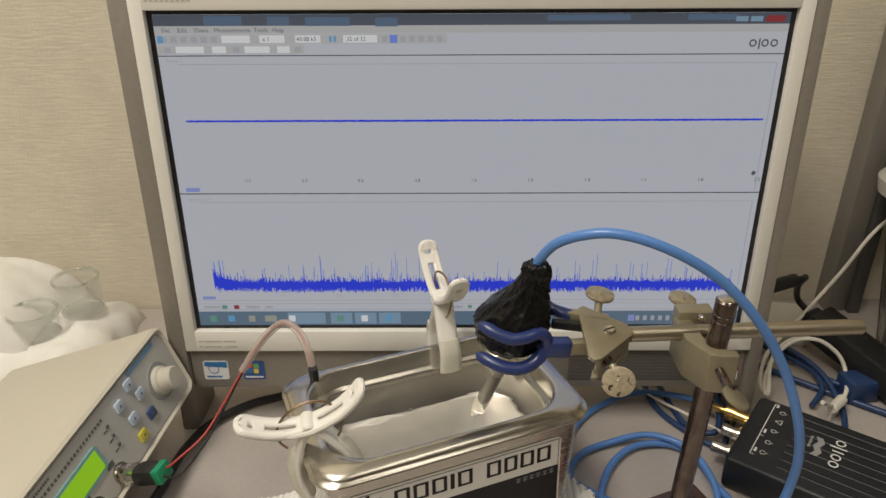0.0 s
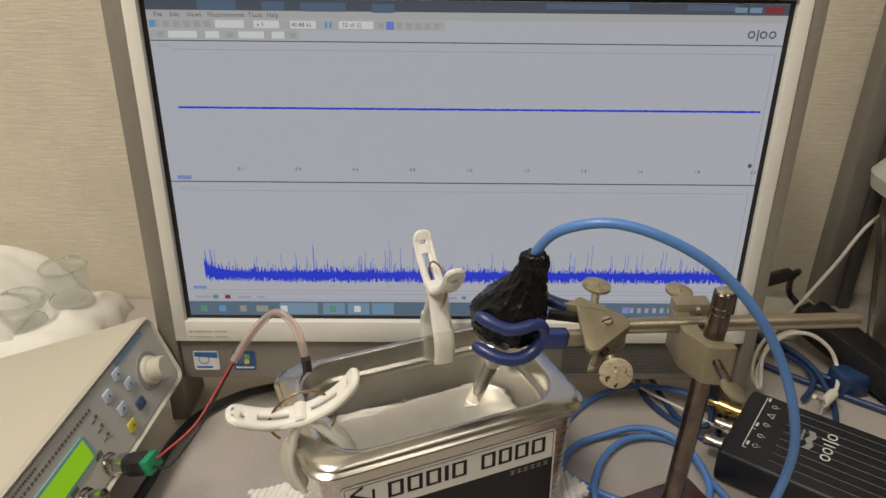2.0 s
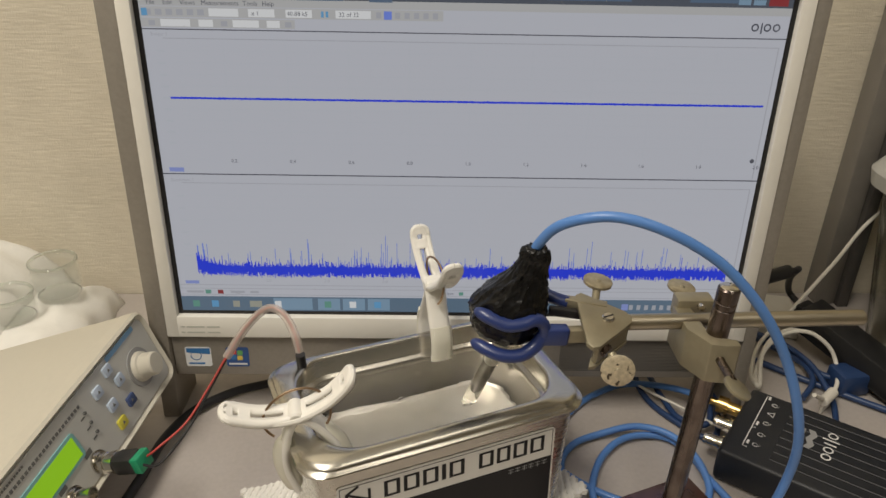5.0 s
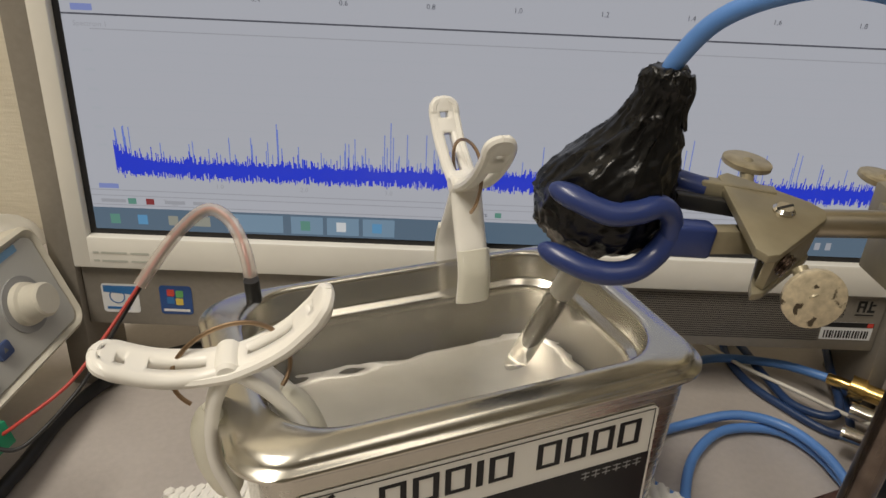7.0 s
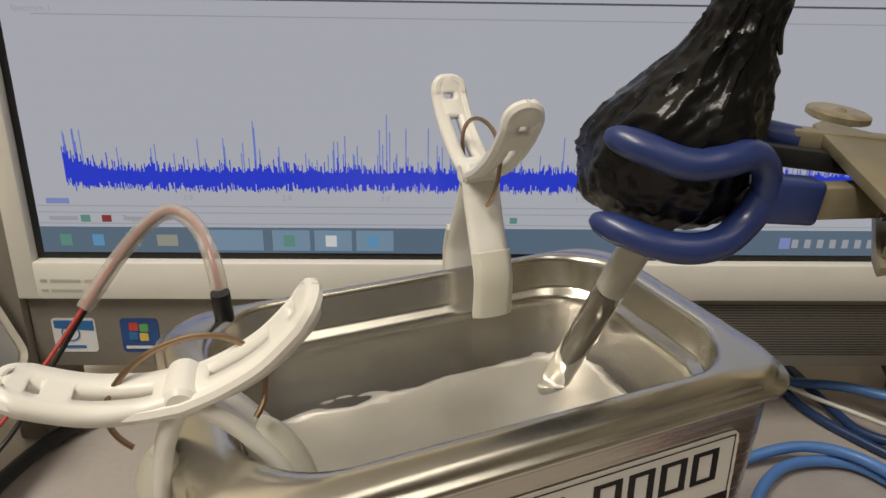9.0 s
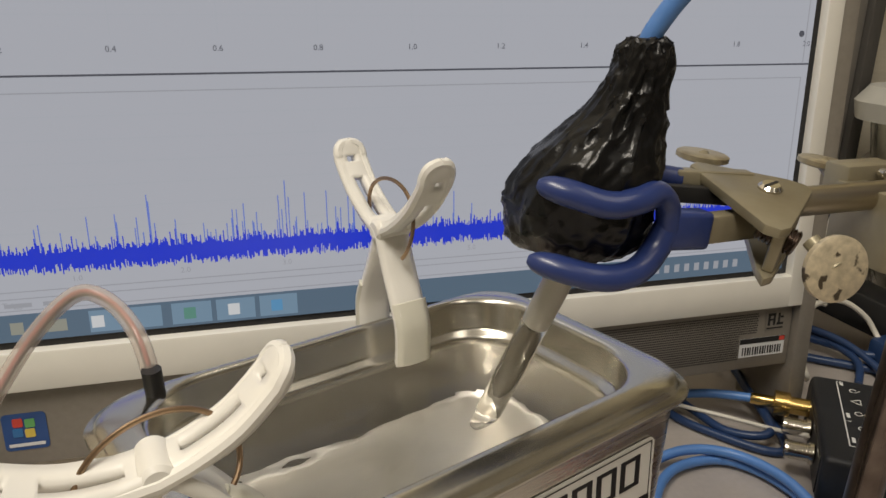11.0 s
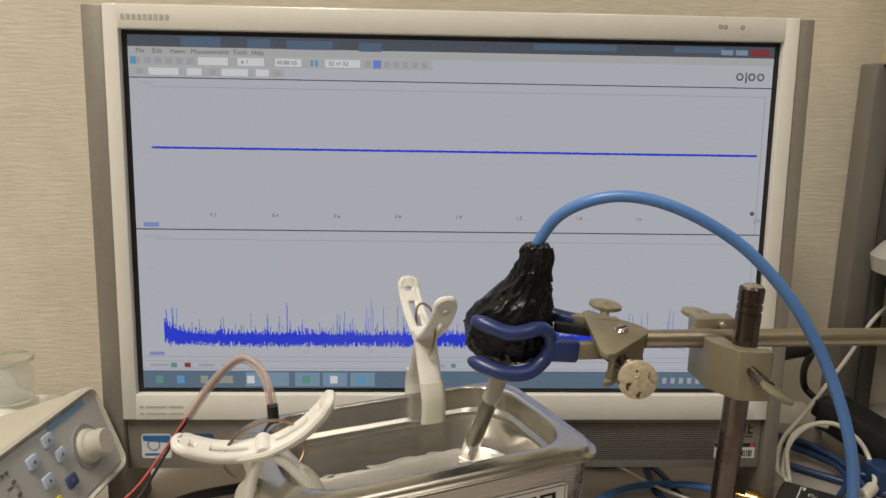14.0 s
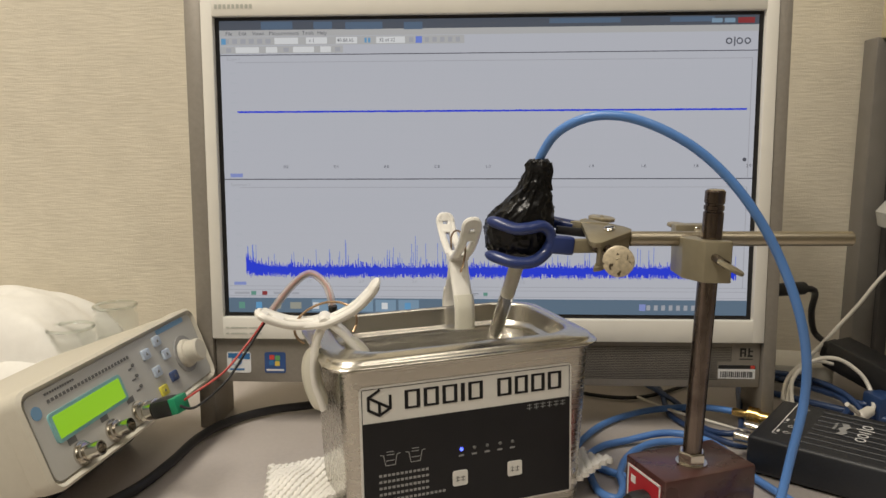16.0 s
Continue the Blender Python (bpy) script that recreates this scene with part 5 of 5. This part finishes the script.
# plug on the generator's socket, with screw terminals and wires
PA = Vector((-0.2170, 0.4145, 0.0625))
PD = Vector((0.037, -0.010, 0.012)).normalized()
tp = thing("terminal_plug", "black coaxial plug with a green screw terminal block", "connector")
P1 = PA + PD * 0.012
part("plug_ring", lathe([(0.0070, 0), (0.0072, 0.003), (0.0066, 0.0034), (0.0066, 0.008), (0.0072, 0.0084), (0.0072, 0.0105), (0.0055, 0.011)], 24, axis_to(PA + PD * 0.001, P1 + PD)), "chrome", tp, "chrome bayonet ring")
TM = axis_to(PA + PD * 0.0110, PA + PD * 0.06)
part("plug_body", box(-0.0068, 0.0068, -0.0062, 0.0062, 0.0, 0.0170, 0.0025, m=TM), "black", tp, "black plug body")
part("terminal_block", box(-0.0066, 0.0066, -0.0056, 0.0056, 0.0165, 0.0225, 0.0008, m=TM), "green", tp, "green screw terminal block")
T1 = TM @ Vector((0.003, 0.001, 0.0222))
T2 = TM @ Vector((-0.003, -0.001, 0.0222))
cable("red_wire", [T1, T1 + Vector((0.006, 0.002, 0.004)), (-0.163, 0.424, 0.088), (-0.1515, 0.440, 0.102), (-0.1400, 0.4550, 0.1185), (-0.1285, 0.4640, 0.1345), (-0.1170, 0.4670, 0.1465), (-0.1080, 0.4660, 0.1510), (-0.0985, 0.4600, 0.1475), (-0.0900, 0.4450, 0.1405), (-0.0862, 0.4380, 0.1200), (-0.0856, 0.4390, 0.090)], 0.0008, "redwire", "thin red wire running from the terminal into the tank")
cable("black_wire", [T2, T2 + Vector((0.010, 0.004, -0.002)), (-0.163, 0.430, 0.080), (-0.1505, 0.445, 0.100), (-0.1400, 0.4565, 0.1170), (-0.1285, 0.4655, 0.1330), (-0.1170, 0.4685, 0.1450), (-0.1080, 0.4675, 0.1495), (-0.0985, 0.4610, 0.1460), (-0.0905, 0.4460, 0.1390), (-0.0868, 0.4390, 0.1200), (-0.0862, 0.4400, 0.090)], 0.0009, "blackcable", "thin black wire twisted beside the red one")
vt = thing("vinyl_tube", "clear vinyl tube with wires inside, bent over the tank's rim", "tube")
vp = [(-0.1400, 0.4550, 0.1180), (-0.1285, 0.4640, 0.1340), (-0.1170, 0.4670, 0.1460), (-0.1080, 0.4660, 0.1505), (-0.0985, 0.4600, 0.1470), (-0.0900, 0.4450, 0.1400), (-0.0862, 0.4380, 0.1200), (-0.0858, 0.4390, 0.098)]
part("tube_wall", sweep(spline(vp, 8), 0.0029, 14), "vinyl", vt)
part("tube_end", sweep(spline([(-0.0868, 0.4372, 0.133), (-0.0862, 0.4384, 0.116), (-0.0855, 0.4402, 0.088)], 6), 0.0032, 14), "black", vt, "dark end of the tube")

# ---- glass jars and cotton pad, left ----
def jar(x, y, z, r, h, label):
    j = thing("glass_jar", label, "jar", pose(x, y, z), group="glass jars")
    part("jar_wall", lathe([(r * 0.86, 0.0), (r * 0.98, 0.004), (r, 0.010), (r, h * 0.72), (r * 0.90, h * 0.80), (r * 0.90, h * 0.86), (r * 0.98, h * 0.88), (r * 0.98, h), (r * 0.92, h), (r * 0.83, h * 0.86), (r * 0.83, h * 0.79), (r * 0.94, h * 0.70), (r * 0.94, 0.012), (r * 0.80, 0.004), (0.0005, 0.004)], 40, cap=False), "jarglass", j, "clear glass wall")
    part("lip", sweep([Vector((r * 0.95 * math.cos(a * math.pi / 20), r * 0.95 * math.sin(a * math.pi / 20), h)) for a in range(40)], 0.0016, 10, closed=True), "glass", j, "rounded glass lip")
    part("base", lathe([(r * 0.84, 0.0003), (r * 0.90, 0.0035), (0.0004, 0.0045)], 32, cap=False), "glass", j, "thick glass base")
    return j


jar(-0.3590, 0.6720, 0.0370, 0.0218, 0.038, "small clear glass jar standing open on a white pad")
jar(-0.3850, 0.6300, 0.0350, 0.0225, 0.028, "small clear glass jar standing open beside another jar")


def pillow(x0, x1, y0, y1, z0, hgt, seed, nx=36, ny=26, edge=0.35, crinkle=0.006):
    b = bmesh.new()
    top, bot = [], []
    for i in range(nx):
        ra, rb = [], []
        for j in range(ny):
            u, v = i / (nx - 1), j / (ny - 1)
            e = min(1, min(u, 1 - u, v, 1 - v) / edge)
            k = math.sqrt(max(0, 1 - (1 - e) ** 2))
            x = x0 + (x1 - x0) * u + 0.012 * noise.noise(Vector((v * 4, seed, u)))
            y = y0 + (y1 - y0) * v + 0.008 * noise.noise(Vector((u * 5, seed, 3)))
            zz = z0 + 0.002 + hgt * k + crinkle * noise.noise(Vector((u * 7, v * 6, seed))) * k
            ra.append(b.verts.new((x, y, zz)))
            rb.append(b.verts.new((x, y, z0)))
        top.append(ra)
        bot.append(rb)
    for i in range(nx - 1):
        for j in range(ny - 1):
            b.faces.new((top[i][j], top[i + 1][j], top[i + 1][j + 1], top[i][j + 1]))
            b.faces.new((bot[i][j], bot[i][j + 1], bot[i + 1][j + 1], bot[i + 1][j]))
    for i in range(nx - 1):
        for j in (0, ny - 1):
            b.faces.new((top[i][j], top[i + 1][j], bot[i + 1][j], bot[i][j]))
    for j in range(ny - 1):
        for i in (0, nx - 1):
            b.faces.new((top[i][j], top[i][j + 1], bot[i][j + 1], bot[i][j]))
    return b


tagged(part("cotton_pack", pillow(-0.66, -0.375, 0.60, 0.735, 0.0, 0.088, 2.0), "cloth", angle=70), "soft white cotton pack lying against the wall", "cotton pack")
tagged(part("plastic_sheet", pillow(-0.47, -0.318, 0.575, 0.715, 0.0, 0.0345, 5.0, edge=0.26, crinkle=0.0030), "cloth", angle=70), "crumpled white sheet under the glass jars", "sheet")


# ---- foam net under the cleaner ----
def foam_net(name, m, nx, ny, pitch, label):
    b = bmesh.new()
    def hgt(x, y):
        return 0.006 + 0.006 * noise.noise(Vector((x * 30, y * 30, 4.2))) + 0.004
    for diag in (1, -1):
        for k in range(-ny, nx + ny):
            pts = []
            for s in range(0, ny * 4 + 1):
                x = (k + diag * s / 4.0 * 0.5 + (0 if diag > 0 else ny * 0.5)) * pitch
                y = s / 4.0 * pitch
                if 0 <= x <= nx * pitch:
                    pts.append(Vector((x, y, hgt(x, y) + diag * 0.0004)))
            if len(pts) > 3:
                sweep(pts, 0.0021, 6, bm=b)
    ob = part(name, b, "foam", angle=60)
    ob.matrix_basis = m
    return tagged(ob, label, "foam net", kind="stuff")


foam_net("foam_net", pose(-0.125, 0.380, 0.0, 0, 0, 12), 11, 13, 0.0048, "white foam netting sleeve lying under the cleaner")
foam_net("foam_net", pose(0.063, 0.395, 0.006, -6, -8, 26), 11, 15, 0.0052, "white foam netting sleeve crumpled beside the cleaner")

# ---- rack, tub and carton, right ----
rack = thing("storage_rack", "grey steel storage rack standing against the wall", "rack")
part("post", box(0.424, 0.446, 0.712, 0.7385, 0.0, 0.345, 0.002), "rack", rack, "grey steel post")
# the shadow next to the post, built as a dark box
part("post", box(0.4462, 0.458, 0.706, 0.7385, 0.0, 0.335, 0.001), "rackshade", rack, "shade beside the post, drawn as a dark strip")
part("shelf_bar", rod((0.435, 0.700, 0.335), (0.90, 0.700, 0.335), 0.0080, 18), "rack", rack, "round grey shelf bar")
part("shelf_bar", rod((0.435, 0.560, 0.335), (0.90, 0.560, 0.335), 0.0080, 18), "rack", rack)
part("shelf_bar", box(0.425, 0.44, 0.54, 0.70, 0.328, 0.343, 0.002), "rack", rack)
part("post", box(0.90, 0.93, 0.55, 0.736, 0.0, 0.345, 0.002), "rack", rack)
tub = thing("storage_tub", "translucent plastic storage tub with a milky rim and lid", "tub", pose(0.585, 0.590, 0.0, 0, 0, 0))
part("tub_wall", rings_body([(rounded(0.140, 0.080, 0.03, 6), 0.001), (rounded(0.158, 0.098, 0.03, 6), 0.160), (rounded(0.155, 0.095, 0.03, 6), 0.160), (rounded(0.137, 0.077, 0.03, 6), 0.004)]), "tubglass", tub, "translucent tapered wall")
part("tub_rim", rings_body([(rounded(0.158, 0.098, 0.03, 6), 0.158), (rounded(0.167, 0.107, 0.034, 6), 0.158), (rounded(0.169, 0.109, 0.034, 6), 0.172), (rounded(0.162, 0.102, 0.032, 6), 0.184), (rounded(0.150, 0.090, 0.03, 6), 0.186)]), "tublid", tub, "milky rolled rim and lid")
carton = thing("carton", "cream carton standing on the rack's shelf bars", "carton", pose(0.60, 0.63, 0.3435))
part("carton_body", box(-0.172, 0.172, -0.085, 0.085, 0.0, 0.16, 0.002), "carton", carton)
part("carton_tape", box(-0.1725, 0.1725, -0.02, 0.02, 0.1585, 0.1606), "tublid", carton, "strip of clear tape")
